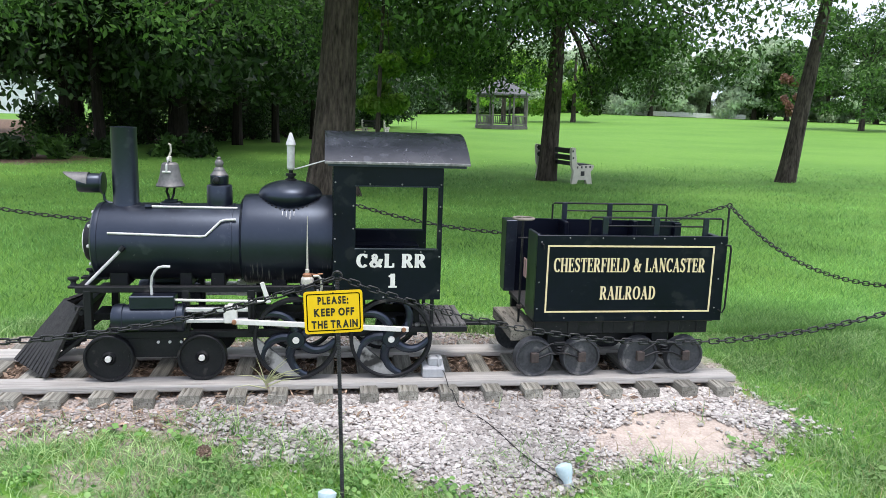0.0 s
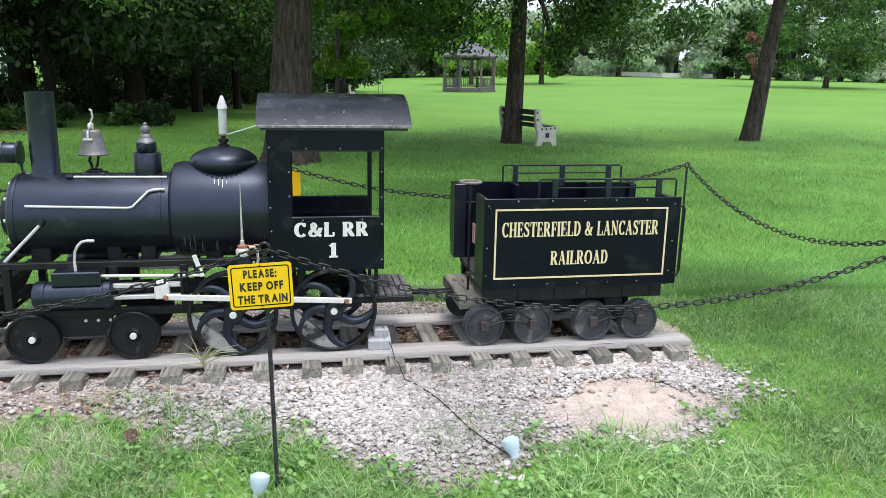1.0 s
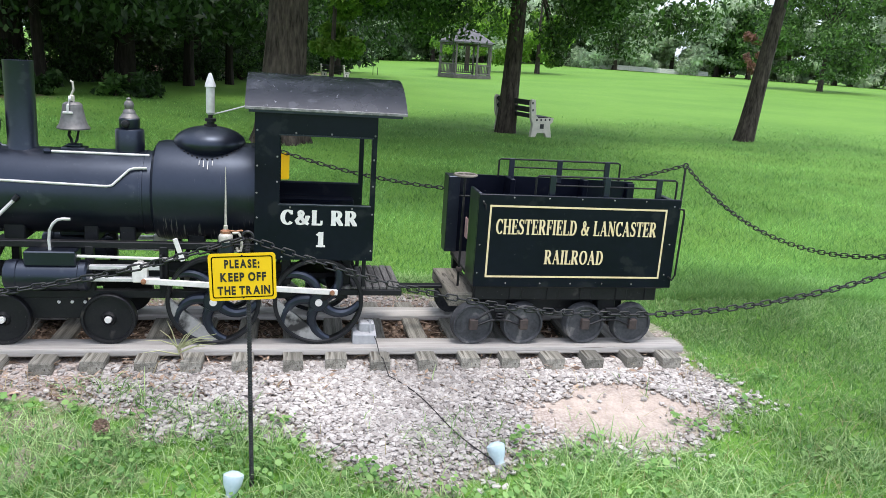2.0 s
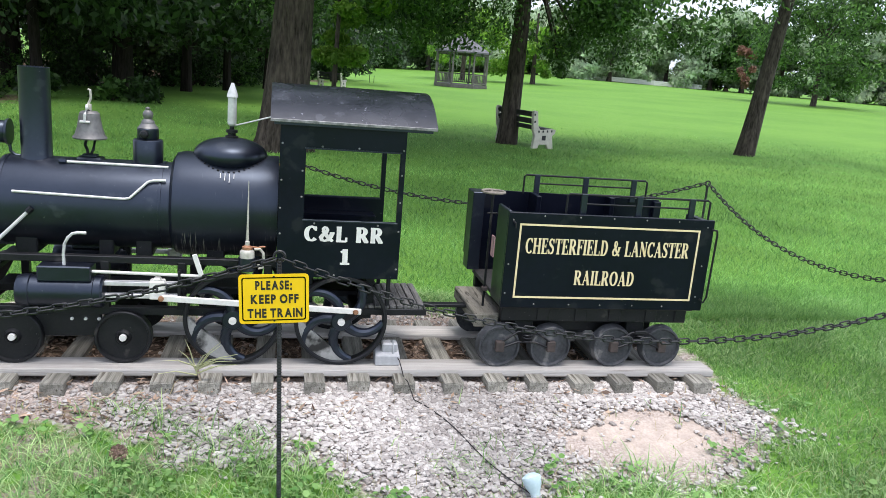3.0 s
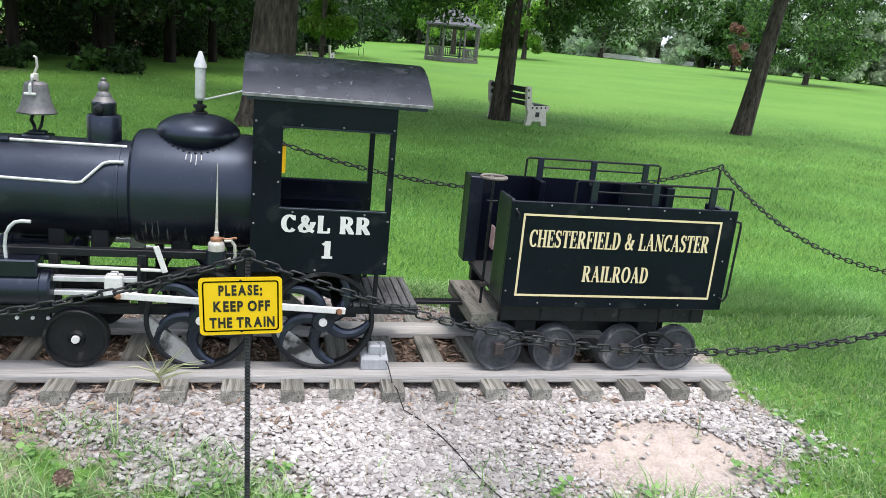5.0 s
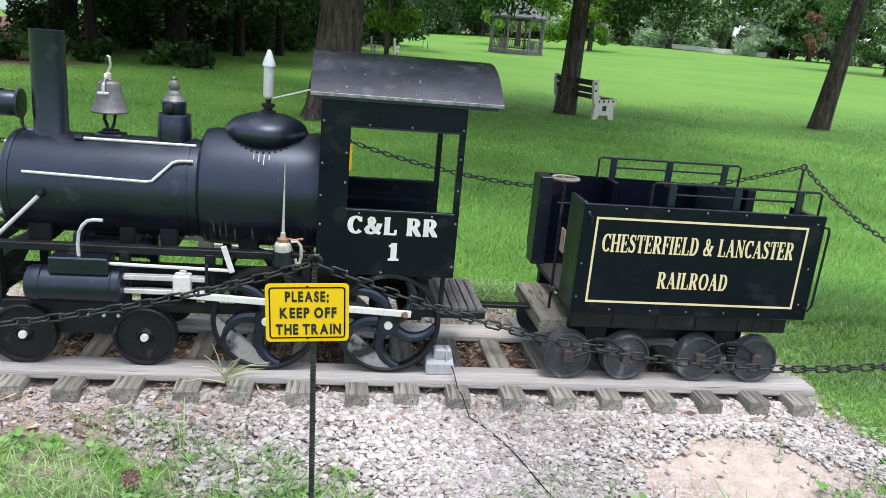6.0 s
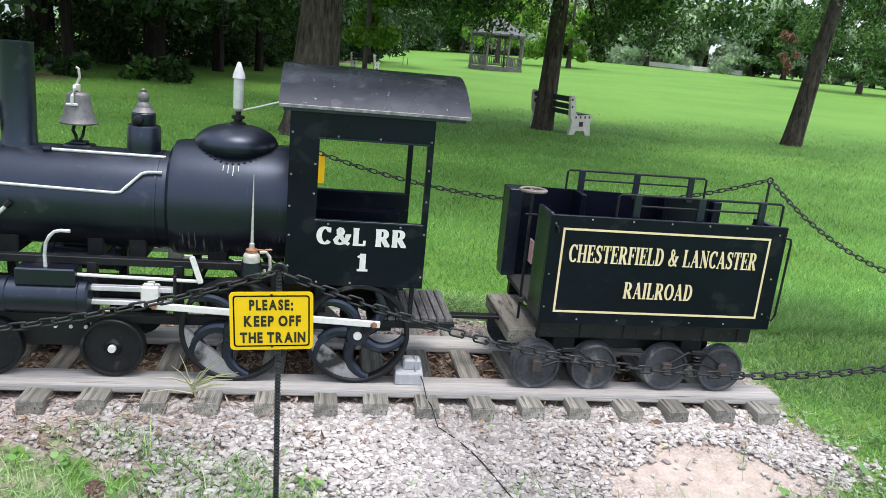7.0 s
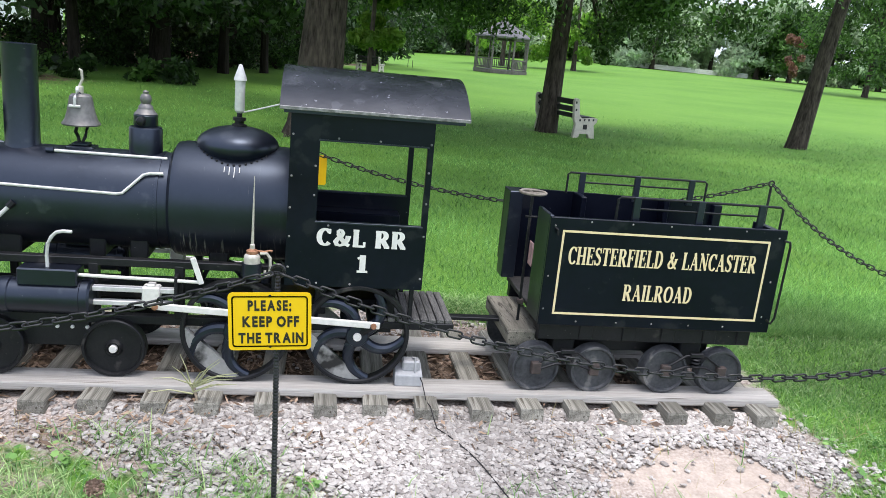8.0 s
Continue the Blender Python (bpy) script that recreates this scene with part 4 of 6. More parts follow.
def loco_cab():
    X0, X1, Z0, Z1 = 0.16, 0.78, 0.546, 1.33
    for y0, lab in ((4.497, 1), (mirror_y(4.497) - 0.02, 0)):
        bm = B()
        # side sheet with a window through it
        for a in ((X0, X1, Z0, 0.845), (X0, X1, 1.199, Z1), (X0, 0.286, 0.845, 1.199), (0.753, X1, 0.845, 1.199)):
            box(bm, a[0], a[1], y0, y0 + 0.02, a[2], a[3], 0)
        bmesh.ops.remove_doubles(bm, verts=bm.verts, dist=0.0005)
        side = part("cab_side", bm, BOARD, loco, "black cab side with open window")
        for a in ((0.28, 0.76, 0.838, 0.846), (0.28, 0.76, 1.199, 1.206)):
            bm = B()
            box(bm, a[0], a[1], y0 - 0.003, y0 + 0.023, a[2], a[3], 0.001)
            part("window_trim", bm, BLACK, side)
        if lab:
            spots = [(0.172, 1.221), (0.365, 1.214), (0.545, 1.214), (0.768, 1.216), (0.272, 1.09), (0.272, 0.96), (0.766, 1.09), (0.766, 0.95), (0.172, 1.04), (0.17, 0.9), (0.172, 0.77), (0.172, 0.63), (0.768, 0.8), (0.768, 0.6), (0.34, 0.828), (0.66, 0.828), (0.45, 0.56), (0.3, 0.56)]
            for x, z in spots:
                bm = B()
                lathe(bm, [(0.0015, -0.004), (0.004, -0.003), (0.0055, 0.0)], (x, y0, z), "y", 8)
                part("rivet", bm, RIVET, side)
            lettering("C&L RR", 0.292, 0.69, 0.738, 0.814, y0 - 0.0005, side, WHITE, weight=(0.27, 0.13), gap=0.07)
            lettering("1", 0.476, 0.526, 0.62, 0.70, y0 - 0.0005, side, WHITE, weight=(0.27, 0.13))
    bm = B()
    box(bm, X0, X0 + 0.02, 4.517, mirror_y(4.517), Z0, 1.02, 0.003)
    part("cab_front", bm, BOARD, loco)
    bm = B()
    for y in (4.52, YC - 0.1, YC + 0.06, mirror_y(4.56)):
        box(bm, X0, X0 + 0.03, y, y + 0.04, 1.02, 1.36, 0.003)
    box(bm, X0, X0 + 0.02, 4.517, mirror_y(4.517), 1.26, 1.36, 0.003)
    part("cab_front_frame", bm, BOARD, loco)
    bm = B()
    box(bm, X0 + 0.02, X1, 4.517, mirror_y(4.517), 0.546, 0.57, 0.003)
    part("cab_floor", bm, DECKWOOD, loco)
    bm = B()
    box(bm, 0.25, 0.72, mirror_y(4.517) - 0.12, mirror_y(4.517), 0.57, 0.76, 0.005)
    part("cab_bench", bm, BOARD, loco)
    # arched roof sheet
    bm = B()
    seg, W = 22, 0.405
    rows = []
    for k in range(seg + 1):
        u = -1 + 2 * k / seg
        y, z = YC + W * u, 1.328 + 0.152 * (1 - abs(u) ** 2.2)
        rows.append([bm.verts.new((x, y, z + dz)) for dz in (0, 0.012) for x in (0.112, 0.925)])
    for a, b in zip(rows, rows[1:]):
        for i, j in ((0, 1), (1, 3), (3, 2), (2, 0)):
            bm.faces.new((a[i], a[j], b[j], b[i]))
    for r in (rows[0], rows[-1]):
        bm.faces.new((r[0], r[1], r[3], r[2]))
    bmesh.ops.recalc_face_normals(bm, faces=bm.faces)
    roof = part("cab_roof", bm, ROOFM, loco, "arched roof sheet with worn black paint")
    for y in (YC - W - 0.004, YC + W - 0.002):
        bm = B()
        box(bm, 0.112, 0.925, y, y + 0.006, 1.326, 1.341, 0.002)
        part("roof_edge", bm, RIVET, roof, "bare pale metal edge")
    bm = B()
    for y in (YC - 0.395, YC + 0.375):
        box(bm, 0.13, 0.905, y, y + 0.02, 1.312, 1.33, 0.002)
    for x in (0.14, 0.76, 0.9):
        for k in range(8):
            u = -0.92 + 1.84 * k / 8
            u2 = u + 0.23
            ya, za = YC + W * u, 1.324 + 0.152 * (1 - abs(u) ** 2.2)
            yb_, zb = YC + W * u2, 1.324 + 0.152 * (1 - abs(u2) ** 2.2)
            tube(bm, [(x, ya, za - 0.012), (x, yb_, zb - 0.012)], 0.011, 4)
    part("roof_frame", bm, BLACK, roof)
    # rear deck with drawbar
    bm = B()
    box(bm, 0.55, 0.955, 4.53, 4.97, 0.338, 0.372, 0.003)
    deck = part("rear_deck", bm, IRON, loco)
    for k in range(9):
        bm = B()
        box(bm, 0.60 + 0.039 * k, 0.635 + 0.039 * k, 4.535, 4.965, 0.372, 0.39 + 0.002 * (k % 2), 0.003)
        part("deck_board", bm, DECKGREY, deck, "")
    bm = B()
    box(bm, 0.95, 1.3, 4.74, 4.79, 0.318, 0.336, 0.003)
    part("drawbar", bm, IRON, deck)
    for y in (4.53, 4.93):
        bm = B()
        box(bm, 0.73, 0.75, y, y + 0.02, 0.39, 0.546, 0.002)
        part("deck_post", bm, IRON, deck)
    for x in (0.3, 0.62):
        bm = B()
        box(bm, x, x + 0.05, 4.56, 5.0, 0.39, 0.55, 0.004)
        part("cab_bearer", bm, IRON, loco)


loco_boiler()
loco_running_gear()
loco_cab()

# ---- tender ----
tender = thing("tender", (1.9, 4.83, RAIL_TOP), "black four-axle tender with gold lettering and open top", "tender")


def build_tender():
    X0, X1, Z0, Z1 = 1.335, 2.515, 0.42, 0.94
    Y0, Y1 = 4.445, 5.19
    bm = B()
    box(bm, X0, X1, Y0, Y0 + 0.02, Z0, Z1, 0.003)
    near = part("side_board", bm, BOARD, tender, "black side board with gold border and lettering")
    for a in ((1.398, 2.434, 0.872, 0.882), (1.398, 2.434, 0.476, 0.486), (1.398, 1.408, 0.486, 0.872), (2.424, 2.434, 0.486, 0.872)):
        bm = B()
        box(bm, a[0], a[1], Y0 - 0.0016, Y0 + 0.001, a[2], a[3], 0)
        part("border_line", bm, CREAM, near, "", False)
    lettering("CHESTERFIELD & LANCASTER", 1.44, 2.381, 0.722, 0.806, Y0 - 0.0005, near, CREAM, weight=(0.2, 0.07), gap=0.05)
    lettering("RAILROAD", 1.732, 2.078, 0.555, 0.635, Y0 - 0.0005, near, CREAM, weight=(0.2, 0.07), gap=0.05)
    for x, z in [(1.36, 0.90), (1.356, 0.66), (1.352, 0.5), (1.53, 0.925), (1.73, 0.925), (1.92, 0.925), (2.11, 0.925), (2.3, 0.925), (1.52, 0.442), (1.72, 0.442), (1.9, 0.442), (2.09, 0.442), (2.27, 0.442), (2.475, 0.9), (2.475, 0.68), (2.465, 0.5)]:
        bm = B()
        lathe(bm, [(0.0015, -0.004), (0.0035, -0.003), (0.005, 0.0)], (x, Y0, z), "y", 8)
        part("rivet", bm, RIVET, near)
    bm = B()
    tube(bm, [(1.362, Y0, 0.892), (1.368, Y0 - 0.02, 0.885), (1.372, Y0 - 0.02, 0.86)], 0.005, 6)
    part("hook", bm, IRON, near)
    bm = B()
    box(bm, X0 + 0.02, X1 - 0.06, Y0 + 0.02, Y0 + 0.155, Z0, Z1 - 0.16, 0.003)
    box(bm, X0, X0 + 0.02, Y0 + 0.02, Y0 + 0.215, Z0, Z1 + 0.004, 0.003)
    part("tank_leg", bm, BLACK, tender, "glossy black tank leg")
    bm = B()
    prism(bm, [(X0 + 0.03, Z0), (X1 + 0.03, Z0), (X1 + 0.03, Z1 - 0.02), (X0 - 0.045, Z1 - 0.004), (X0 - 0.045, Z0 + 0.12), (X0, Z0 + 0.06)], Y1 - 0.02, Y1, "y")
    part("side_board", bm, BOARD, tender)
    bm = B()
    box(bm, X0 - 0.045, X0 + 0.028, Y1 - 0.135, Y1 - 0.02, Z0 + 0.04, Z1 - 0.005, 0.003)
    part("tank_leg", bm, BLACK, tender)
    bm = B()
    box(bm, X1 - 0.06, X1 - 0.035, Y0 + 0.02, Y1 - 0.06, Z0, Z1 - 0.2, 0.003)
    box(bm, X1 - 0.05, X1 - 0.012, Y0 + 0.02, Y0 + 0.235, Z0, Z1 - 0.01, 0.003)
    box(bm, X1 - 0.02, X1 + 0.03, Y1 - 0.055, Y1 - 0.02, Z0, Z1 - 0.026, 0.003)
    part("end_board", bm, BOARD, tender)
    for x, d in ((X0 + 0.34, 0.16), (X1 - 0.34, 0.1)):
        bm = B()
        box(bm, x, x + 0.03, Y1 - d, Y1 - 0.02, Z0, Z1 - 0.008, 0.003)
        part("inner_rib", bm, BOARD, tender)
    bm = B()
    box(bm, X0 + 0.02, X1 - 0.04, Y0 + 0.02, Y1 - 0.02, Z0 - 0.01, Z0 + 0.015, 0.003)
    part("tank_floor", bm, DECKWOOD, tender)
    for y in (5.1, 4.49):
        bm = B()
        box(bm, 1.36, 2.455, y, y + 0.05, 0.33, 0.41, 0.004)
        frame_ = part("under_frame", bm, IRON, tender)
    for x in (1.56, 1.78, 1.98, 2.2, 2.38):
        bm = B()
        box(bm, x, x + 0.07, 4.482, 4.5, 0.335, 0.425, 0.004)
        part("bracket", bm, IRON, frame_)
    bm = B()
    box(bm, 1.225, 1.4, 4.55, 5.06, 0.325, 0.352, 0.005)
    box(bm, 1.225, 1.245, 4.55, 5.06, 0.28, 0.325, 0.003)
    box(bm, 1.225, 1.36, 4.54, 4.552, 0.275, 0.345, 0.003)
    part("front_platform", bm, PLATWOOD, tender, "weathered wooden front platform")
    # hand brake
    bm = B()
    tube(bm, [(1.305, 4.684, 0.35), (1.305, 4.684, 1.0)], 0.007, 8)
    staff = part("brake_staff", bm, IRON, tender)
    bm = B()
    ring = [(1.305 + 0.062 * math.cos(a), 4.684 + 0.062 * math.sin(a), 1.003) for a in np.linspace(0, 2 * math.pi, 28)]
    tube(bm, ring, 0.007, 8)
    tube(bm, [(1.245, 4.684, 1.0), (1.365, 4.684, 1.0)], 0.005, 6)
    tube(bm, [(1.305, 4.624, 1.0), (1.305, 4.744, 1.0)], 0.005, 6)
    part("brake_wheel", bm, TANIRON, staff, "pale ring-shaped brake wheel")
    bm = B()
    box(bm, 1.29, 1.322, 4.668, 4.70, 0.44, 0.465, 0.004)
    part("brake_ratchet", bm, RUSTY, staff)
    bm = B()
    box(bm, 1.28, 1.34, 4.676, 4.692, 0.88, 0.888, 0.002)
    part("staff_guide", bm, IRON, staff)
    bm = B()
    box(bm, 1.338, 1.345, 4.69, 4.75, 0.63, 0.75, 0.003)
    part("pink_plate", bm, PINK, tender, "faded pink plate")
    # top rails
    for y, left, right, posts in ((4.5, 1.663, 2.5, (1.758, 2.078, 2.392)), (5.16, 1.627, 2.439, (1.71, 2.028, 2.35))):
        bm = B()
        tube(bm, [(left, y, 0.925), (left, y, 1.03), (left + 0.012, y, 1.04), (right - 0.015, y, 1.04), (right, y, 1.03), (right, y, 0.925)], 0.006, 8)
        rail = part("top_rail", bm, IRON, tender)
        bm = B()
        tube(bm, [(posts[0], y, 0.99), (posts[2], y, 0.99)], 0.005, 8)
        part("mid_rail", bm, IRON, rail)
        for x in posts:
            bm = B()
            box(bm, x - 0.017, x + 0.017, y - 0.008, y + 0.008, 0.9, 1.045, 0.002)
            part("rail_post", bm, BLACK, rail)
    bm = B()
    tube(bm, [(2.50, Y0 - 0.004, 0.89), (2.53, Y0 - 0.008, 0.885), (2.535, Y0 - 0.008, 0.86), (2.53, Y0 - 0.008, 0.5), (2.515, Y0 - 0.006, 0.47), (2.49, Y0 - 0.004, 0.49)], 0.006, 8)
    part("grab_bar", bm, IRON, tender)
    # wheels with hanging bolster and arch bars
    for x0 in (1.362, 2.027):
        for back in (False, True):
            y = 4.475 if not back else 5.08
            s = 1 if not back else -1
            xs = (x0, x0 + 0.293)
            for x in xs:
                bm = B()
                R = 0.117
                lathe(bm, [(0.01, 0.004 * s), (R * 0.84, 0.006 * s), (R * 0.9, -0.006 * s), (R * 0.97, -0.006 * s), (R, 0.0), (R, 0.04 * s), (R + 0.006, 0.05 * s), (0.01, 0.05 * s)], (x, y, RAIL_TOP + 0.116), "y", 36)
                w = part("wheel", bm, DUSTY, tender, "dusty black iron wheel")
                bm = B()
                box(bm, x - 0.024, x + 0.024, y - 0.022 if not back else y, y + (0.008 if not back else 0.022), RAIL_TOP + 0.09, RAIL_TOP + 0.15, 0.004)
                part("axle_box", bm, RUSTY, w, "rusty axle box")
            bm = B()
            yy = y - 0.012 * s
            xm = x0 + 0.1465
            z = RAIL_TOP + 0.12
            tube(bm, [(xs[0], yy, z + 0.02), (xm - 0.05, yy, z + 0.085), (xm + 0.05, yy, z + 0.085), (xs[1], yy, z + 0.02)], 0.006, 6)
            tube(bm, [(xs[0], yy, z - 0.012), (xm - 0.05, yy, z + 0.025), (xm + 0.05, yy, z + 0.025), (xs[1], yy, z - 0.012)], 0.006, 6)
            truck = part("arch_bar", bm, IRON, tender)
            for zz in (0.035, 0.052, 0.069):
                bm = B()
                lathe(bm, [(0.02, zz - 0.005), (0.026, zz), (0.02, zz + 0.005)], (xm, yy, z), "z", 10)
                part("spring", bm, IRON, truck)
            bm = B()
            box(bm, xm - 0.035, xm + 0.035, yy - 0.012, yy + 0.012, z + 0.078, z + 0.1, 0.003)
            part("bolster_cap", bm, IRON, truck)
        bm = B()
        for x in (x0, x0 + 0.293):
            tube(bm, [(x, 4.5, RAIL_TOP + 0.12), (x, 5.06, RAIL_TOP + 0.12)], 0.016, 8)
        box(bm, x0 + 0.09, x0 + 0.2, 4.53, 5.03, 0.2, 0.335, 0.005)
        part("bolster", bm, IRON, tender)
    bm = B()
    box(bm, 1.4, 2.3, 4.6, 4.64, 0.24, 0.3, 0.004)
    part("brake_beam", bm, IRON, tender)


TANIRON = mat("tan_iron", (0.16, 0.14, 0.115), (0.3, 0.265, 0.22), 20, 0.6, 0.2, bump=0.1)
PINK = mat("faded_pink_plate", (0.45, 0.26, 0.26), (0.58, 0.36, 0.35), 14, 0.6, bump=0.05)
DUSTY = mat("dusty_iron", (0.018, 0.019, 0.0215), (0.07, 0.072, 0.077), 9, 0.5, bump=0.2, fine=60, spot=(0.15, 0.145, 0.14), spot_at=0.6, spec=0.45, tint=(0.85, 0.92, 1.0))
RUSTY = mat("rusty_box", (0.03, 0.025, 0.023), (0.075, 0.055, 0.048), 16, 0.7, bump=0.2)
build_tender()

# ---- chains, posts and signs ----
FENCE_Z = 0.90


def link_mesh():
    bm = B()
    pts = []
    for k in range(12):
        a = 2 * math.pi * k / 12
        pts.append(Vector((0.0105 * math.cos(a) + (0.017 if math.cos(a) > 0 else -0.017), 0.0125 * math.sin(a), 0)))
    rings = []
    for i, p in enumerate(pts):
        d = (pts[(i + 1) % 12] - pts[i - 1]).normalized()
        side = Vector((-d.y, d.x, 0))
        rings.append([bm.verts.new(p + 0.0043 * (math.cos(a) * side + Vector((0, 0, math.sin(a))))) for a in (0.8, 2.37, 3.94, 5.5)])
    for i in range(12):
        a, b = rings[i], rings[(i + 1) % 12]
        for k in range(4):
            bm.faces.new((a[k], a[(k + 1) % 4], b[(k + 1) % 4], b[k]))
    bmesh.ops.recalc_face_normals(bm, faces=bm.faces)
    me = bpy.data.meshes.new("link")
    bm.to_mesh(me)
    bm.free()
    me.materials.append(CHAIN)
    for f in me.polygons:
        f.use_smooth = True
    return me


LINK = link_mesh()


def chain(a, b, sag, label):
    """A hanging chain from a to b whose middle lies sag below the line between them, link by link."""
    a, b = Vector(a), Vector(b)
    th = thing("chain", a.lerp(b, 0.5) - Vector((0, 0, sag)), label, "chain", "chains round the train")
    fine = [a.lerp(b, f) - Vector((0, 0, 4 * sag * f * (1 - f))) for f in np.linspace(0, 1, 400)]
    walk_ = 0.0
    k = 0
    for p, q in zip(fine, fine[1:]):
        walk_ += (q - p).length
        if walk_ >= 0.0445:
            walk_ -= 0.0445
            d = (q - p).normalized()
            ob = new("link", LINK)
            ob.parent = th
            rot = d.to_track_quat("X", "Z").to_matrix().to_4x4()
            ob.matrix_basis = Matrix.Translation(p - th.location) @ rot @ Matrix.Rotation(radians(80 if k % 2 else -12), 4, "X")
            k += 1


def post(x, y, top=FENCE_Z + 0.02, lean=(0, 0), sign=None):
    z0 = float(ground_z(x, y)) - 0.05
    th = thing("sign_post" if sign else "chain_post", (x, y, z0 + 0.05), "thin ribbed steel rod carrying a yellow sign and chain" if sign else "thin ribbed steel rod holding up the chain", "post", "posts round the train")
    bm = B()
    prof = []
    z = z0
    while z < top:
        prof += [(0.0078, z), (0.0098, z + 0.004), (0.0098, z + 0.007)]
        z += 0.011
    lathe(bm, prof, (0, 0, 0), "z", 8)
    for v in bm.verts:
        f = 1 - (v.co.z - z0) / (top - z0)
        v.co.x += x + lean[0] * f
        v.co.y += y + lean[1] * f
    part("rod", bm, CHAIN, th)
    bm = B()
    ring = [(x + 0.02 * math.cos(a), y, top + 0.012 + 0.02 * math.sin(a)) for a in np.linspace(-1.4, 4.3, 14)]
    tube(bm, ring, 0.006, 6)
    part("eye", bm, CHAIN, th)
    return th


def warning_sign(th, cx, y, cz, tilt, face):
    """Yellow plate with a black border and three lines of words; face -1 looks towards -y."""
    W, H = 0.257, 0.192
    R = Matrix.Translation((cx, y, cz)) @ Matrix.Rotation(radians(-tilt), 4, "Y") @ Matrix.Rotation(0 if face < 0 else math.pi, 4, "Z")

    def rounded(w, h, r):
        out = []
        for sx, sz, a0 in ((1, 1, 0), (-1, 1, 90), (-1, -1, 180), (1, -1, 270)):
            for k in range(5):
                a = radians(a0 + 22.5 * k)
                out.append((sx * (w / 2 - r) + r * math.cos(a), sz * (h / 2 - r) + r * math.sin(a)))
        return out

    bm = B()
    prism(bm, rounded(W, H, 0.014), -0.0015, 0.0015, "y")
    bmesh.ops.transform(bm, matrix=R, verts=bm.verts)
    plate = part("sign", bm, YELLOW, th, "yellow enamel plate reading please keep off the train")
    bm = B()
    o, i = rounded(W - 0.022, H - 0.022, 0.01), rounded(W - 0.031, H - 0.031, 0.007)
    vo = [bm.verts.new((a, -0.0024, b)) for a, b in o]
    vi = [bm.verts.new((a, -0.0024, b)) for a, b in i]
    for k in range(len(o)):
        bm.faces.new((vo[k], vo[(k + 1) % len(o)], vi[(k + 1) % len(o)], vi[k]))
    bmesh.ops.solidify(bm, geom=bm.faces[:], thickness=0.0008)
    bmesh.ops.transform(bm, matrix=R, verts=bm.verts)
    part("border", bm, INK, plate, "", False)
    for body, x0, x1, z0, z1 in (("PLEASE:", -0.068, 0.066, 0.036, 0.071), ("KEEP OFF", -0.085, 0.09, -0.018, 0.018), ("THE TRAIN", -0.098, 0.104, -0.073, -0.037)):
        lettering(body, x0, x1, z0, z1, -0.0015, plate, INK, 0.045, 0.001, None, R, 0.13)
    for z in (0.085, -0.085):
        bm = B()
        lathe(bm, [(0.001, -0.004), (0.004, -0.003), (0.005, 0)], (0, 0, z), "y", 8)
        bmesh.ops.transform(bm, matrix=R, verts=bm.verts)
        part("sign_bolt", bm, IRON, plate)


front_post = post(0.172, 3.56, 0.885, (0.03, -0.19), True)
warning_sign(front_post, 0.157, 3.488, 0.751, 2.6, -1)
rear_post = post(0.21, 6.09, 0.93, (0, 0), True)
warning_sign(rear_post, 0.21, 6.105, 0.80, 0, 1)
post(3.364, 6.002, 0.92)
post(3.545, 3.57, 0.9)
post(-2.95, 3.47, 0.9)
post(-2.73, 6.12, 0.92)
black = "black steel chain sagging between thin posts"
chain((0.172, 3.535, 0.90), (-2.95, 3.465, 0.90), 0.275, black)
chain((0.172, 3.535, 0.90), (3.545, 3.57, 0.91), 0.335, black)
chain((3.364, 6.002, 0.94), (3.545, 3.57, 0.91), 0.295, black)
chain((3.364, 6.002, 0.94), (0.21, 6.085, 0.93), 0.255, black)
chain((0.21, 6.085, 0.945), (-2.73, 6.12, 0.935), 0.195, black)
chain((-2.95, 3.47, 0.90), (-2.73, 6.12, 0.935), 0.2, black)


# ---- small things by the train ----
def oil_can():
    x, y, z = 0.018, 4.485, 0.578
    th = thing("oil_can", (x, y, z), "old pump oil can with long spout in a black holder", "oil can")
    bm = B()
    lathe(bm, [(0.036, z), (0.042, z + 0.004), (0.042, z + 0.068), (0.039, z + 0.068), (0.038, z + 0.01)], (x, y, 0), "z", 24)
    part("holder", bm, BLACK, th)
    bm = B()
    lathe(bm, [(0.033, z + 0.012), (0.036, z + 0.02), (0.036, z + 0.092), (0.034, z + 0.1), (0.026, z + 0.108), (0.02, z + 0.112)], (x, y, 0), "z", 24)
    body = part("can_body", bm, TIN, th)
    bm = B()
    lathe(bm, [(0.02, z + 0.105), (0.026, z + 0.11), (0.026, z + 0.122), (0.017, z + 0.126), (0.012, z + 0.13)], (x, y, 0), "z", 20)
    part("collar", bm, COPPER, th, "rusty copper collar")
    bm = B()
    lathe(bm, [(0.011, z + 0.126), (0.011, z + 0.148), (0.007, z + 0.152), (0.006, z + 0.2), (0.0015, z + 0.452)], (x, y, 0), "z", 12)
    part("spout", bm, TIN, th, "long thin spout")
    bm = B()
    tube(bm, [(x + 0.01, y, z + 0.122), (x + 0.05, y, z + 0.118), (x + 0.078, y, z + 0.124), (x + 0.086, y, z + 0.122)], 0.005, 6)
    part("pump_lever", bm, COPPER, th)
    bm = B()
    tube(bm, [(x + 0.034, y, z + 0.11), (x + 0.062, y, z + 0.112), (x + 0.078, y, z + 0.09), (x + 0.08, y, z + 0.04), (x + 0.074, y, z + 0.016), (x + 0.06, y, z + 0.012), (x + 0.055, y, z + 0.032)], 0.0075, 8)
    part("handle", bm, TIN, th, "bare metal handle")


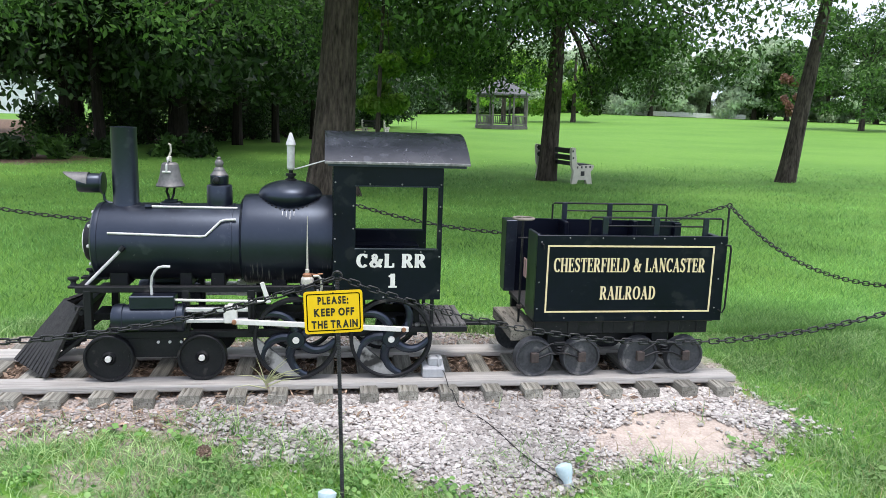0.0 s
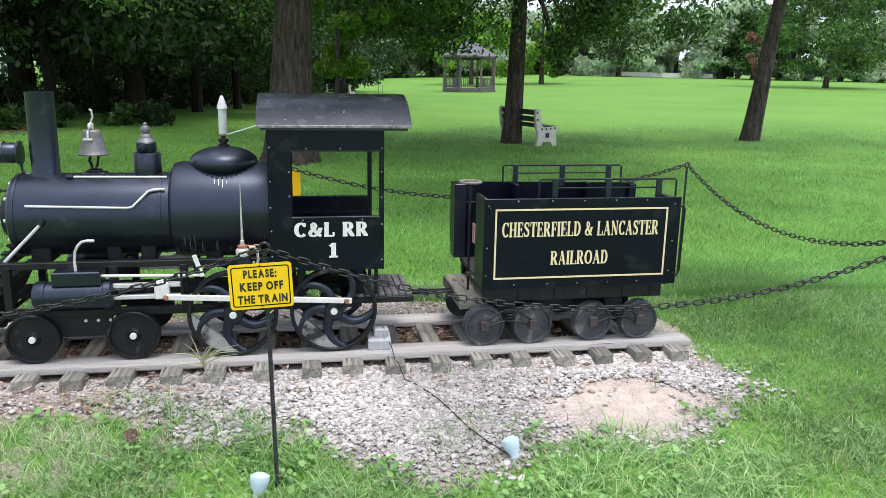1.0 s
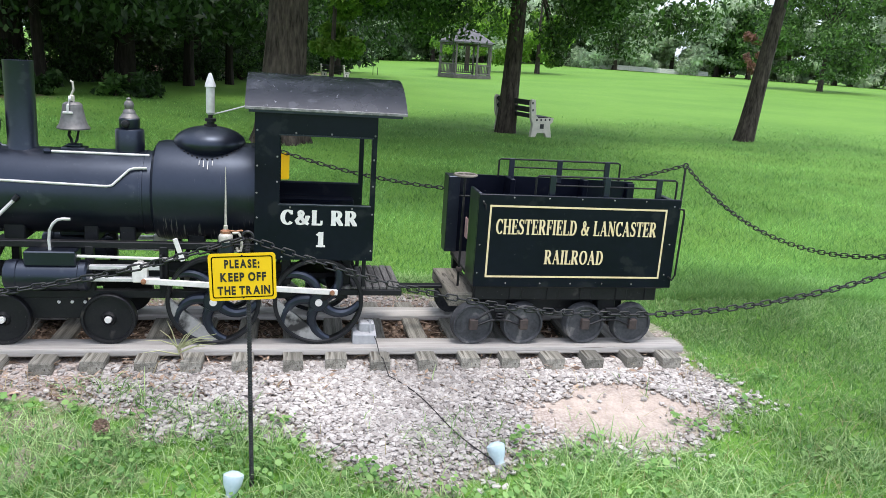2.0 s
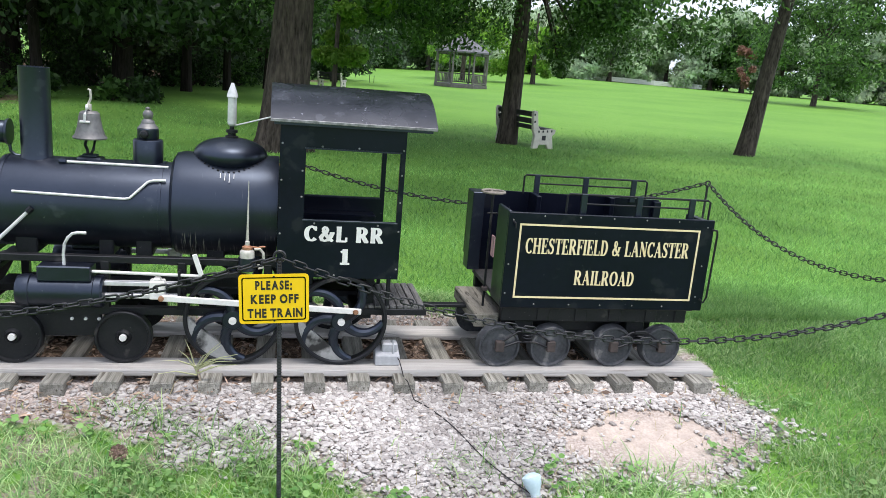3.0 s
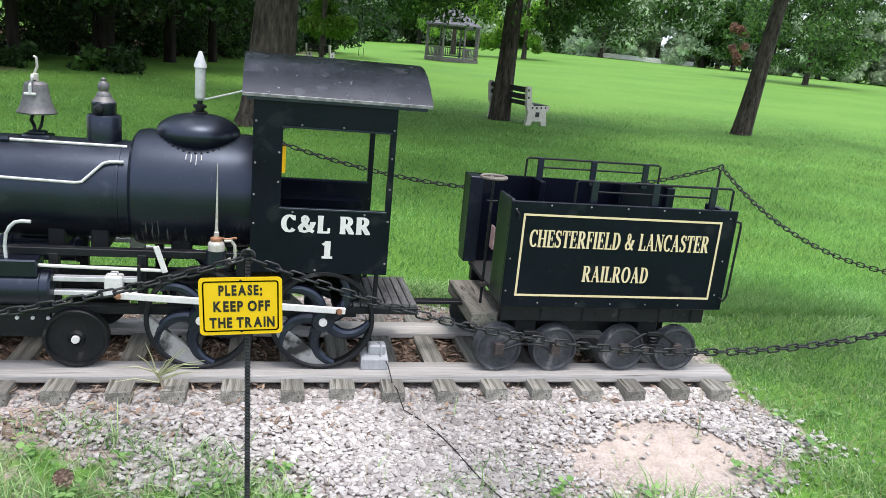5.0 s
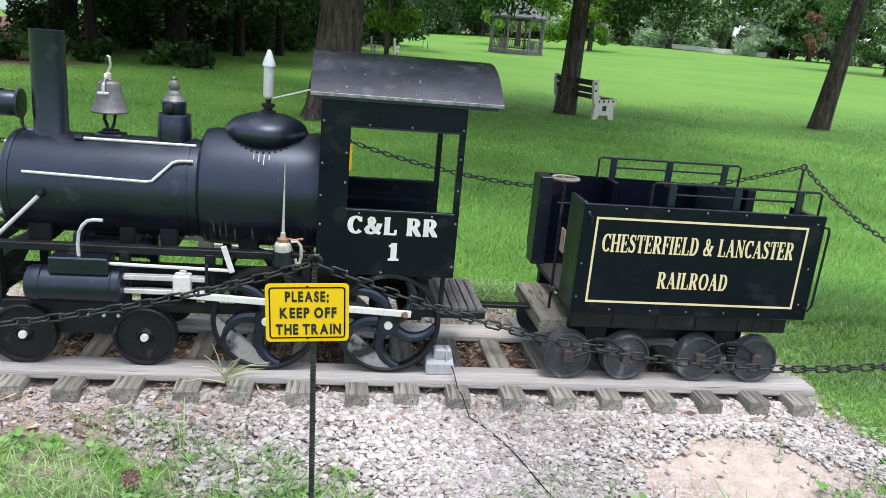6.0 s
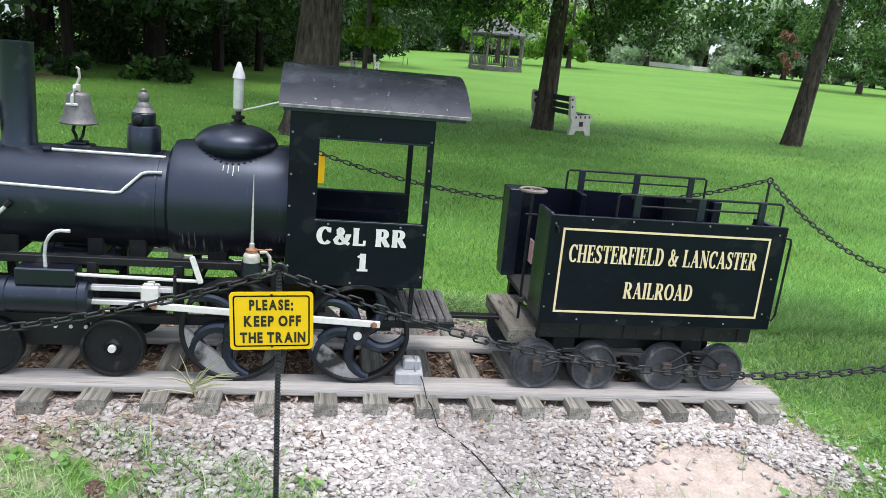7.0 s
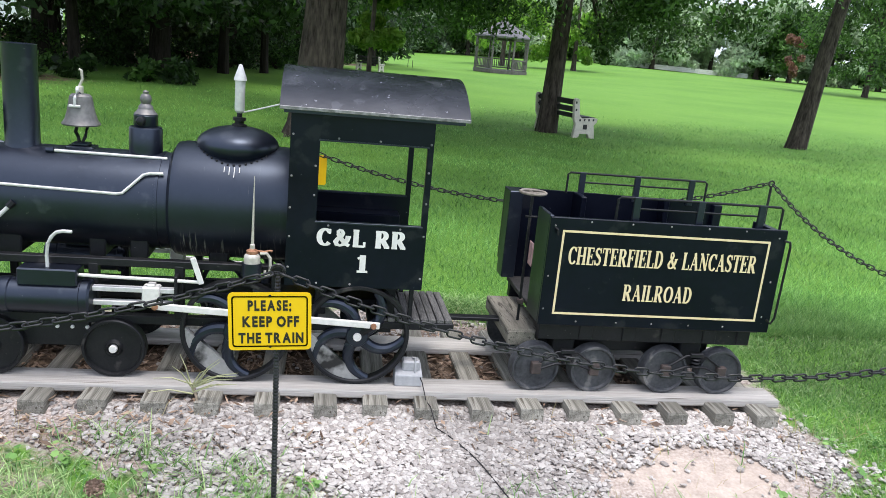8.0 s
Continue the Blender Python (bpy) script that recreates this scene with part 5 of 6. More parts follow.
def lamp_box():
    x, y, z = 0.755, 4.53, RAIL_TOP
    th = thing("floodlight_box", (x, y, z), "small grey plastic box with wedge top on the rail", "box")
    bm = B()
    prism(bm, [(y - 0.05, z), (y + 0.05, z), (y + 0.05, z + 0.085), (y - 0.05, z + 0.055)], x - 0.065, x + 0.065, "x")
    bmesh.ops.bevel(bm, geom=bm.edges[:], offset=0.004, segments=1, affect="EDGES")
    body = part("box_body", bm, PLASTIC, th)
    bm = B()
    box(bm, x - 0.03, x + 0.055, y - 0.02, y + 0.045, z + 0.06, z + 0.115, 0.008)
    part("lid", bm, PLASTIC, body)
    bm = B()
    tube(bm, [(x + 0.03, y - 0.03, z + 0.06), (x + 0.03, y - 0.01, z + 0.13), (x + 0.02, y + 0.02, z + 0.115)], 0.005, 6)
    part("bail", bm, PLASTIC, body)
    cable = thing("cable", (0.95, 4.1, 0.02), "thin black cable lying over rail and gravel", "cable")
    bm = B()
    pts = [(0.80, 4.53, 0.13), (0.815, 4.45, 0.11), (0.822, 4.40, 0.082), (0.83, 4.37, 0.05), (0.84, 4.30, 0.06), (0.85, 4.255, 0.03)]
    for k in range(14):
        f = k / 13
        xx, yy = 0.86 + 0.42 * f + 0.02 * math.sin(7 * f), 4.2 - 0.85 * f
        pts.append((xx, yy, float(ground_z(xx, yy)) + 0.022))
    tube(bm, pts, 0.0028, 6)
    part("cord", bm, INK, cable)


def ground_lamp(x, y, tilt, turn):
    """A pale blue bulb-shaped spotlight stuck in the grass."""
    z = float(ground_z(x, y))
    th = thing("spotlight", (x, y, z), "pale blue cone-shaped spotlight standing in the grass", "lamp", "spotlights in the grass")
    R = Matrix.Translation((x, y, z + 0.055)) @ Matrix.Rotation(turn, 4, "Z") @ Matrix.Rotation(tilt, 4, "X")
    bm = B()
    lathe(bm, [(0.015, -0.065), (0.02, -0.06), (0.022, -0.03), (0.036, 0.0), (0.041, 0.028), (0.04, 0.038), (0.02, 0.05), (0.004, 0.053)], (0, 0, 0), "z", 24)
    bmesh.ops.transform(bm, matrix=R, verts=bm.verts)
    bulb = part("bulb", bm, BLUEGLASS, th)
    bm = B()
    lathe(bm, [(0.008, -0.16), (0.02, -0.075), (0.024, -0.06), (0.024, -0.045), (0.018, -0.04)], (0, 0, 0), "z", 14)
    bmesh.ops.transform(bm, matrix=R, verts=bm.verts)
    part("socket", bm, PLASTIC, th)


BLUEGLASS = mat("pale_blue_glass", (0.42, 0.55, 0.6), (0.55, 0.66, 0.7), 14, 0.25, bump=0.03)


def pine_cone(x, y, a):
    z = float(ground_z(x, y))
    th = thing("pine_cone", (x, y, z), "brown open pine cone lying in the grass", "pine cone", "pine cones")
    bm = B()
    R = Matrix.Translation((x, y, z + 0.05)) @ Matrix.Rotation(a, 4, "Z") @ Matrix.Rotation(1.2, 4, "X")
    lathe(bm, [(0.004, -0.05), (0.014, -0.03), (0.014, 0.03), (0.004, 0.05)], (0, 0, 0), "z", 8)
    bmesh.ops.transform(bm, matrix=R, verts=bm.verts)
    part("core", bm, CONE, th)
    for k in range(46):
        f = k / 45
        h = -0.048 + 0.096 * f
        r = 0.014 + 0.024 * math.sin(math.pi * min(1, 0.15 + f * 0.9)) ** 0.8
        t = 2.4 * k
        bm = B()
        c = Vector((math.cos(t), math.sin(t), 0))
        s = Vector((-math.sin(t), math.cos(t), 0))
        u = Vector((0, 0, h))
        vs = [bm.verts.new(u + c * 0.008), bm.verts.new(u + c * r * 0.8 + s * 0.008 + Vector((0, 0, 0.006))), bm.verts.new(u + c * r + Vector((0, 0, 0.012))), bm.verts.new(u + c * r * 0.8 - s * 0.008 + Vector((0, 0, 0.006))), bm.verts.new(u + c * r * 0.75 + Vector((0, 0, 0.001)))]
        for i, j in ((0, 1), (1, 2), (2, 3), (3, 0)):
            bm.faces.new((vs[i], vs[j], vs[4]))
        bm.faces.new((vs[0], vs[3], vs[2], vs[1]))
        bmesh.ops.transform(bm, matrix=R, verts=bm.verts)
        part("scale", bm, CONE, th, "", False)


CONE = mat("cone_brown", (0.1, 0.06, 0.045), (0.34, 0.24, 0.18), 40, 0.8, bump=0.2)


def dry_weed(x, y):
    th = thing("dry_weed", (x, y, 0), "tall dry weed stalk with straw blades beside the rail", "weed")
    bm = B()
    tube(bm, [(x, y, -0.02), (x + 0.005, y, 0.06), (x - 0.012, y + 0.01, 0.13)], 0.006, 6)
    part("stalk", bm, STALK, th)
    rs_ = random.Random(8)
    for k in range(13):
        a, L = rs_.uniform(-0.5, 3.6), rs_.uniform(0.1, 0.22)
        d = Vector((math.cos(a), rs_.uniform(-0.5, 0.1), 0.35 + 0.75 * abs(math.sin(a))))
        p0 = Vector((x - 0.012, y + 0.005, 0.11 + rs_.uniform(-0.03, 0.02)))
        bm = B()
        tube(bm, [p0, p0 + d * L * 0.55, p0 + d * L + Vector((0, 0, -0.03))], 0.0042, 4, 0.0009)
        part("blade", bm, PALEBLADE, th)


PALEBLADE = leaf_mat("pale_weed_blades", (0.36, 0.4, 0.2), (0.6, 0.6, 0.36), 0.2)
STALK = mat("stalk_brown", (0.22, 0.17, 0.12), (0.4, 0.33, 0.25), 30, 0.8)
dry_weed(-0.19, 4.33)
oil_can()
lamp_box()
ground_lamp(1.25, 3.44, -0.5, 0.5)
ground_lamp(0.13, 3.305, -0.3, -0.4)
pine_cone(-0.45, 3.74, 0.5)


# ---- park bench, gazebo, far fence and houses ----
def park_bench(x, y, turn):
    """Concrete ends with dark slats; built along local y, facing +x."""
    x, y = yard(x, y)
    z = float(ground_z(x, y))
    th = thing("park_bench", (x, y, z), "park bench with pale concrete ends and dark slats", "bench", "park benches")
    R = Matrix.Translation((x, y, z)) @ Matrix.Rotation(turn, 4, "Z")
    side = [(-0.04, 0.0), (0.1, 0.0), (0.14, 0.1), (0.36, 0.1), (0.40, 0.0), (0.55, 0.0), (0.49, 0.3), (0.56, 0.36), (0.58, 0.45), (0.5, 0.46), (0.16, 0.43), (0.08, 0.5), (0.02, 0.86), (-0.07, 0.87), (-0.1, 0.8), (-0.06, 0.42), (0.0, 0.3)]
    for y0 in (-0.05, 1.5):
        bm = B()
        prism(bm, side, y0, y0 + 0.09, "y")
        bmesh.ops.bevel(bm, geom=bm.edges[:], offset=0.008, segments=1, affect="EDGES")
        bmesh.ops.transform(bm, matrix=R, verts=bm.verts)
        end = part("bench_end", bm, CONCRETE, th, "pale concrete bench end")
        for px, pz in ((-0.055, 0.78), (-0.035, 0.62), (0.1, 0.40), (0.22, 0.405), (0.34, 0.41), (0.46, 0.415)):
            bm = B()
            box(bm, px - 0.022, px + 0.022, y0 - 0.006, y0 + 0.002, pz - 0.025, pz + 0.025, 0.004)
            bmesh.ops.transform(bm, matrix=R, verts=bm.verts)
            part("slat_end", bm, SLAT, end)
        # No hollow is cut: a thin dark plate paints the recess's shade.
        bm = B()
        box(bm, 0.2, 0.31, y0 - 0.004, y0 + 0.002, 0.2, 0.31, 0.003)
        bmesh.ops.transform(bm, matrix=R, verts=bm.verts)
        part("recess_shade", bm, SLAT, end)
    for px, pz, t in ((-0.03, 0.78, 0.12), (-0.01, 0.62, 0.12), (0.02, 0.48, 0.1)):
        bm = B()
        box(bm, px - 0.02, px + 0.03, 0.03, 1.52, pz - t / 2, pz + t / 2, 0.006)
        bmesh.ops.transform(bm, matrix=R, verts=bm.verts)
        part("back_slat", bm, SLAT, th)
    for px in (0.12, 0.25, 0.38, 0.5):
        bm = B()
        box(bm, px - 0.055, px + 0.055, 0.03, 1.52, 0.435, 0.47, 0.006)
        bmesh.ops.transform(bm, matrix=R, verts=bm.verts)
        part("seat_slat", bm, SLAT, th)


def gazebo(x, y):
    x, y = yard(x, y)
    th = thing("gazebo", (x, y, 0), "grey weathered wooden octagonal gazebo with shingled roof", "gazebo")
    R, n = 2.35, 8
    off = radians(14)
    P = [(x + R * math.cos(off + 2 * math.pi * k / n), y + R * math.sin(off + 2 * math.pi * k / n)) for k in range(n)]
    bm = B()
    prism(bm, [(x + 1.06 * (a - x), y + 1.06 * (b - y)) for a, b in P], 0.0, 0.28, "z")
    part("deck", bm, GREYWOOD, th)
    bm = B()
    top = bm.verts.new((x, y, 4.55))
    mid = [bm.verts.new((x + 1.1 * (a - x), y + 1.1 * (b - y), 3.08)) for a, b in P]
    low = [bm.verts.new((x + 1.1 * (a - x), y + 1.1 * (b - y), 2.95)) for a, b in P]
    for k in range(n):
        bm.faces.new((mid[k], mid[(k + 1) % n], top))
        bm.faces.new((low[k], low[(k + 1) % n], mid[(k + 1) % n], mid[k]))
    bm.faces.new(low)
    bmesh.ops.recalc_face_normals(bm, faces=bm.faces)
    roof = part("roof", bm, SHINGLE, th, "grey shingled roof", False)
    bm = B()
    lathe(bm, [(0.12, 4.47), (0.14, 4.53), (0.06, 4.6), (0.05, 4.66), (0.01, 4.7)], (x, y, 0), "z", 10)
    part("roof_knob", bm, SHINGLE, roof)
    for k in range(n):
        a, b = P[k]
        bm = B()
        box(bm, a - 0.075, a + 0.075, b - 0.075, b + 0.075, 0.28, 2.98, 0.01)
        part("post", bm, GREYWOOD, th)
        c, d = P[(k + 1) % n]
        if k == 5:
            continue
        for z in (0.42, 1.15):
            bm = B()
            m = Matrix.Translation((a, b, z)) @ Matrix.Rotation(math.atan2(d - b, c - a), 4, "Z")
            L = math.hypot(c - a, d - b)
            box(bm, 0.05, L - 0.05, -0.03, 0.03, -0.045, 0.045, 0.004, m)
            part("handrail", bm, GREYWOOD, th)
        for j in range(1, 10):
            f = j / 10
            bm = B()
            px, py = a + (c - a) * f, b + (d - b) * f
            box(bm, px - 0.028, px + 0.028, py - 0.028, py + 0.028, 0.42, 1.15, 0)
            part("baluster", bm, GREYWOOD, th, "", False)
        bm = B()
        m = Matrix.Translation((a, b, 2.85)) @ Matrix.Rotation(math.atan2(d - b, c - a), 4, "Z")
        box(bm, 0, L, -0.04, 0.04, -0.1, 0.1, 0.004, m)
        part("lintel", bm, GREYWOOD, th)
    th.location.z = float(ground_z(x, y))


def house(x, y, w, d, h, turn, label):
    x, y = yard(x, y)
    z = float(ground_z(x, y))
    th = thing("house", (x, y, z), label, "house")
    R = Matrix.Translation((x, y, z)) @ Matrix.Rotation(turn, 4, "Z")
    bm = B()
    box(bm, -w / 2, w / 2, -d / 2, d / 2, 0, h, 0)
    bmesh.ops.transform(bm, matrix=R, verts=bm.verts)
    wall = part("wall", bm, SIDING, th, "white lapped siding", False)
    n = int(h / 0.25)
    for k in range(n):
        bm = B()
        box(bm, -w / 2 - 0.03, w / 2 + 0.03, -d / 2 - 0.03, d / 2 + 0.03, k * h / n, (k + 1) * h / n - 0.04, 0)
        bmesh.ops.transform(bm, matrix=R, verts=bm.verts)
        part("siding_board", bm, SIDING, wall, "", False)
    bm = B()
    prism(bm, [(-d / 2 - 0.5, h), (d / 2 + 0.5, h), (0, h + d * 0.32)], -w / 2 - 0.4, w / 2 + 0.4, "x")
    bmesh.ops.transform(bm, matrix=R, verts=bm.verts)
    part("roof", bm, SHINGLE, th, "", False)
    for k in range(max(2, int(w / 3.5))):
        cx = -w / 2 + (k + 0.5) * w / max(2, int(w / 3.5))
        bm = B()
        box(bm, cx - 0.5, cx + 0.5, -d / 2 - 0.05, -d / 2 + 0.02, 1.0, 2.4, 0.01)
        bmesh.ops.transform(bm, matrix=R, verts=bm.verts)
        win = part("window", bm, WHITE, wall, "", False)
        bm = B()
        box(bm, cx - 0.42, cx + 0.42, -d / 2 - 0.06, -d / 2 - 0.04, 1.08, 2.32, 0)
        bmesh.ops.transform(bm, matrix=R, verts=bm.verts)
        part("pane", bm, PANE, win, "", False)


PANE = mat("dark_pane", (0.02, 0.025, 0.03), (0.04, 0.045, 0.05), 2, 0.1, bump=0)


def far_fence():
    th = thing("fence", (*yard(66, 136), float(ground_z(*yard(66, 136)))), "long low white board fence beyond the lawn", "fence")
    for k in range(8):
        x0, y0 = yard(54 + 2.6 * k, 139 - 0.95 * k)
        z = float(ground_z(x0, y0))
        bm = B()
        box(bm, x0 - 0.08, x0 + 0.08, y0 - 0.08, y0 + 0.08, z - 0.1, z + 0.95, 0)
        part("post", bm, WHITE, th, "", False)
        for zz in (0.2, 0.46, 0.72):
            bm = B()
            m = Matrix.Translation((x0, y0, z + zz)) @ Matrix.Rotation(math.atan2(-0.95, 2.6), 4, "Z")
            box(bm, 0, 2.77, -0.03, 0.03, -0.12, 0.12, 0, m)
            part("board", bm, WHITE, th, "", False)


park_bench(6.19, 18.55, radians(17))
park_bench(3.9, 49.5, radians(55))
gazebo(16.55, 72.0)
house(-33, 84, 15, 9, 4.0, 0.15, "white sided house half hidden by woods")
house(107, 109, 14, 9, 3.4, -0.6, "white house at the far edge of the lawn")
far_fence()


def stake(x, y):
    z = float(ground_z(x, y))
    th = thing("stake", (x, y, z), "thin dark stake standing alone on the far lawn", "stake", "stakes on the lawn")
    bm = B()
    lathe(bm, [(0.02, z - 0.1), (0.022, z), (0.02, z + 0.58), (0.008, z + 0.6)], (x, y, 0), "z", 8)
    part("rod", bm, IRON, th)


stake(6.75, 62.0)
stake(7.1, 62.0)


# ---- trees ----
def trunk_mesh(pts, r0, r1, seg=26, flare=0.35, ridges=0.06):
    """A tapered trunk with root flare and bark ridges along a bent line."""
    bm = B()
    pts = [Vector(p) for p in pts]
    n = 22
    rings = []
    for i in range(n + 1):
        f = i / n
        g = f * (len(pts) - 1)
        k = min(int(g), len(pts) - 2)
        p = pts[k].lerp(pts[k + 1], g - k)
        r = (r0 + (r1 - r0) * f) * (1 + flare * math.exp(-f * 16))
        ring = []
        for s in range(seg):
            a = 2 * math.pi * s / seg
            w = 1 + ridges * noise.noise(Vector((math.cos(a) * 3.1 + p.x, math.sin(a) * 3.1 + p.y, f * 2.2))) + 0.5 * ridges * (1 if s % 2 else -1) + flare * 0.5 * math.exp(-f * 14) * math.sin(5 * a + 1)
            ring.append(bm.verts.new(p + Vector((r * w * math.cos(a), r * w * math.sin(a), 0))))
        rings.append(ring)
    for a, b in zip(rings, rings[1:]):
        for k in range(seg):
            bm.faces.new((a[k], a[(k + 1) % seg], b[(k + 1) % seg], b[k]))
    bm.faces.new(rings[-1])
    return bm


def tree(x, y, h, r, lean, crown_z, crown_r, clumps, leaves, size, material, label, seed, boughs=(), limbs=7, bark=None, low=0.0, name="tree"):
    """Trunk with limbs that reach into leaf clumps; boughs are extra low clumps (dx, dy, z, radius)."""
    rs = random.Random(seed)
    x, y = yard(x, y)
    z0 = float(ground_z(x, y))
    th = thing(name, (x, y, z0), label, "tree", "trees round the lawn")
    pts = [(x + lean[0] * f * h + 0.06 * h * 0.1 * math.sin(3 * f + seed), y + lean[1] * f * h, z0 - 0.1 + f * h) for f in (0, 0.2, 0.45, 0.7, 1.0)]
    part("trunk", trunk_mesh(pts, r, r * 0.35, 44 if r > 0.36 else 16, 0.35 if r > 0.36 else 0.14), bark or BARK, th)
    top = Vector(pts[-1])
    cs, rr = [], []
    for k in range(clumps):
        a = rs.uniform(0, 2 * math.pi)
        q = crown_r * math.sqrt(rs.uniform(0.05, 1))
        zz = rs.uniform(crown_z[0], crown_z[1])
        drop = low * (q / crown_r) ** 2
        cx = x + lean[0] * zz
        cs.append((cx + q * math.cos(a), y + q * math.sin(a), z0 + max(0.9, zz - drop)))
        s = rs.uniform(0.55, 1.0) * crown_r * 0.34
        rr.append((s, s, s * 0.62))
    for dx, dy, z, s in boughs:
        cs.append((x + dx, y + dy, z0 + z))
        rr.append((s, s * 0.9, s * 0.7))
    order = list(range(len(cs)))
    for k in range(min(limbs, len(cs))):
        c = Vector(cs[order[-1 - k]] if boughs and k < len(boughs) else cs[k])
        f = min(0.85, max(4.6 / h, (c.z - z0 - 0.3) / h))
        g = f * 4
        i = min(int(g), 3)
        s0 = Vector(pts[i]).lerp(Vector(pts[i + 1]), g - i)
        bm = B()
        mid = s0.lerp(c, 0.5) + Vector((0, 0, 0.12 * (c - s0).length))
        tube(bm, [s0, s0.lerp(mid, 0.5) + Vector((0, 0, 0.05)), mid, mid.lerp(c, 0.6), c], r * 0.2, 7, 0.012)
        part("limb", bm, bark or BARK, th)
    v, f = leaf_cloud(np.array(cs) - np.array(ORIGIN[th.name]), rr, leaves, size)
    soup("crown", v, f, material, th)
    return th


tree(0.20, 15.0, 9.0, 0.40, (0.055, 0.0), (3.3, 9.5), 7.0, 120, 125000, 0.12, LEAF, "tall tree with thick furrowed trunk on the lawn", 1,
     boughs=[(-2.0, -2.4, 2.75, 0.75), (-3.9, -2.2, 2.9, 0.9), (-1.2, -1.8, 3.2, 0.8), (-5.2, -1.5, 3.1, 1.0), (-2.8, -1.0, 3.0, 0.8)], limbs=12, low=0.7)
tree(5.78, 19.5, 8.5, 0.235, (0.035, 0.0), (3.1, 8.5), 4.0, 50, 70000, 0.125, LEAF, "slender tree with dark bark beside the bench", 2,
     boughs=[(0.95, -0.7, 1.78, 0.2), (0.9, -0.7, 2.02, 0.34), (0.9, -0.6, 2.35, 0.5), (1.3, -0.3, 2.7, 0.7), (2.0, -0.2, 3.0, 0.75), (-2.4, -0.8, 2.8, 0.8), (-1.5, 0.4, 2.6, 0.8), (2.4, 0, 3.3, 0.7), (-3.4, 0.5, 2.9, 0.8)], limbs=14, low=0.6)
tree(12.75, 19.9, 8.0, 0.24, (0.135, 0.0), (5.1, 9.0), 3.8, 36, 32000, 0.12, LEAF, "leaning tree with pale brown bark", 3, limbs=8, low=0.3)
tree(1.3, 17.2, 6.0, 0.06, (0.02, 0), (1.5, 6.0), 1.1, 32, 15000, 0.13, LEAF_LIGHT, "young bright green tree at the edge of the woods", 4, limbs=6)

WOODS = [(-10.5, 25.5, .22), (-8.4, 28, .28), (-6.9, 26.5, .2), (-5.0, 29.5, .42), (-3.3, 33, .24), (-2.0, 36, .2), (-0.4, 40, .25), (-9.5, 33, .3), (-13, 30, .26), (-6.5, 37, .3), (-4, 43, .28), (1.2, 46, .25), (-12, 40, .3), (-8, 47, .3), (-1, 52, .28), (4.2, 60, .3), (-15.5, 36, .25), (2.4, 66, .3)]
for k, (x, y, r) in enumerate(WOODS):
    tree(x, y, 9 + (k % 3), r * 0.85, (0.02 * math.sin(k * 2.3), 0), (2.9, 10), 6.2 if k < 7 else 4.6, 46 if k < 7 else 30, 15000 if k < 7 else 9000, 0.27, LEAF_SHADE, "woodland tree with leaves coloured dark for shade", 20 + k, limbs=4, low=0.9, bark=SHADEBARK)


def shrub(x, y, r, h, n, size, material, seed, label, name="shrub"):
    rs = random.Random(seed)
    x, y = yard(x, y)
    z0 = float(ground_z(x, y))
    th = thing(name, (x, y, z0), label, "shrub", "shrubs along the woods")
    cs, rr = [], []
    for k in range(9):
        a, q = rs.uniform(0, 6.28), r * math.sqrt(rs.random()) * 0.75
        zz = rs.uniform(0.15, 0.8) * h
        cs.append((q * math.cos(a), q * math.sin(a), zz))
        s = r * rs.uniform(0.3, 0.5)
        rr.append((s, s, min(s, zz)))
        bm = B()
        tube(bm, [(x, y, z0 - 0.05), (x + cs[-1][0] * 0.5, y + cs[-1][1] * 0.5, z0 + zz * 0.6), (x + cs[-1][0], y + cs[-1][1], z0 + zz)], 0.02, 5, 0.006)
        part("stem", bm, BARK, th)
    v, f = leaf_cloud(cs, rr, n, size, 0.1)
    soup("foliage", v, f, material, th)


rs = random.Random(12)
for k in range(22):
    f = k / 21
    shrub(-8.6 + 10.6 * f + rs.uniform(-0.8, 0.8), 27 + 23.5 * f + rs.uniform(-1, 1.5), rs.uniform(0.8, 1.7), rs.uniform(0.8, 2.0), 1500, 0.16, LEAF_SHADE if k % 3 else LEAF, 60 + k, "low leafy shrub in the shade of the woods")
for k in range(7):
    shrub(-10.5 + 1.15 * k + rs.uniform(-0.3, 0.3), 21.8 + 0.5 * k + rs.uniform(-0.5, 0.5), 0.6, 0.55, 420, 0.24, LEAF if k % 2 else LEAF_SHADE, 90 + k, "small bright fern-like bush on bare earth", "bush")
# dense backing of the woods
for k in range(12):
    f = k / 11
    shrub(-13.5 + 18.5 * f + rs.uniform(-1, 1), 52 + 17 * f + rs.uniform(-2, 2), 3.2, 4.5, 2600, 0.45, LEAF_SHADE, 120 + k, "dense dark thicket deep in the woods", "thicket")

# far tree line beyond the lawn; most crowns carry haze in their leaf colour
rs = random.Random(31)
for k in range(30):
    f = k / 29
    x = 8 + 135 * f
    y = 150 - 42 * f * f + rs.uniform(-8, 8)
    tree(x, y, rs.uniform(10, 13), 0.4, (0, 0), (2.0, rs.uniform(10, 15)), rs.uniform(6.0, 8.0), 54, 10500, 0.8, LEAF_HAZE if k % 4 else LEAF, "broad tree in the distant line beyond the lawn", 200 + k, limbs=3, low=1.5)
for k in range(30):
    f = k / 29
    shrub(6 + 132 * f + rs.uniform(-2, 2), 163 - 42 * f * f, rs.uniform(3, 4.5), rs.uniform(3, 5), 1500, 0.6, LEAF_HAZE if k % 3 else LEAF_LIGHT, 300 + k, "rounded bush at the far edge of the lawn")
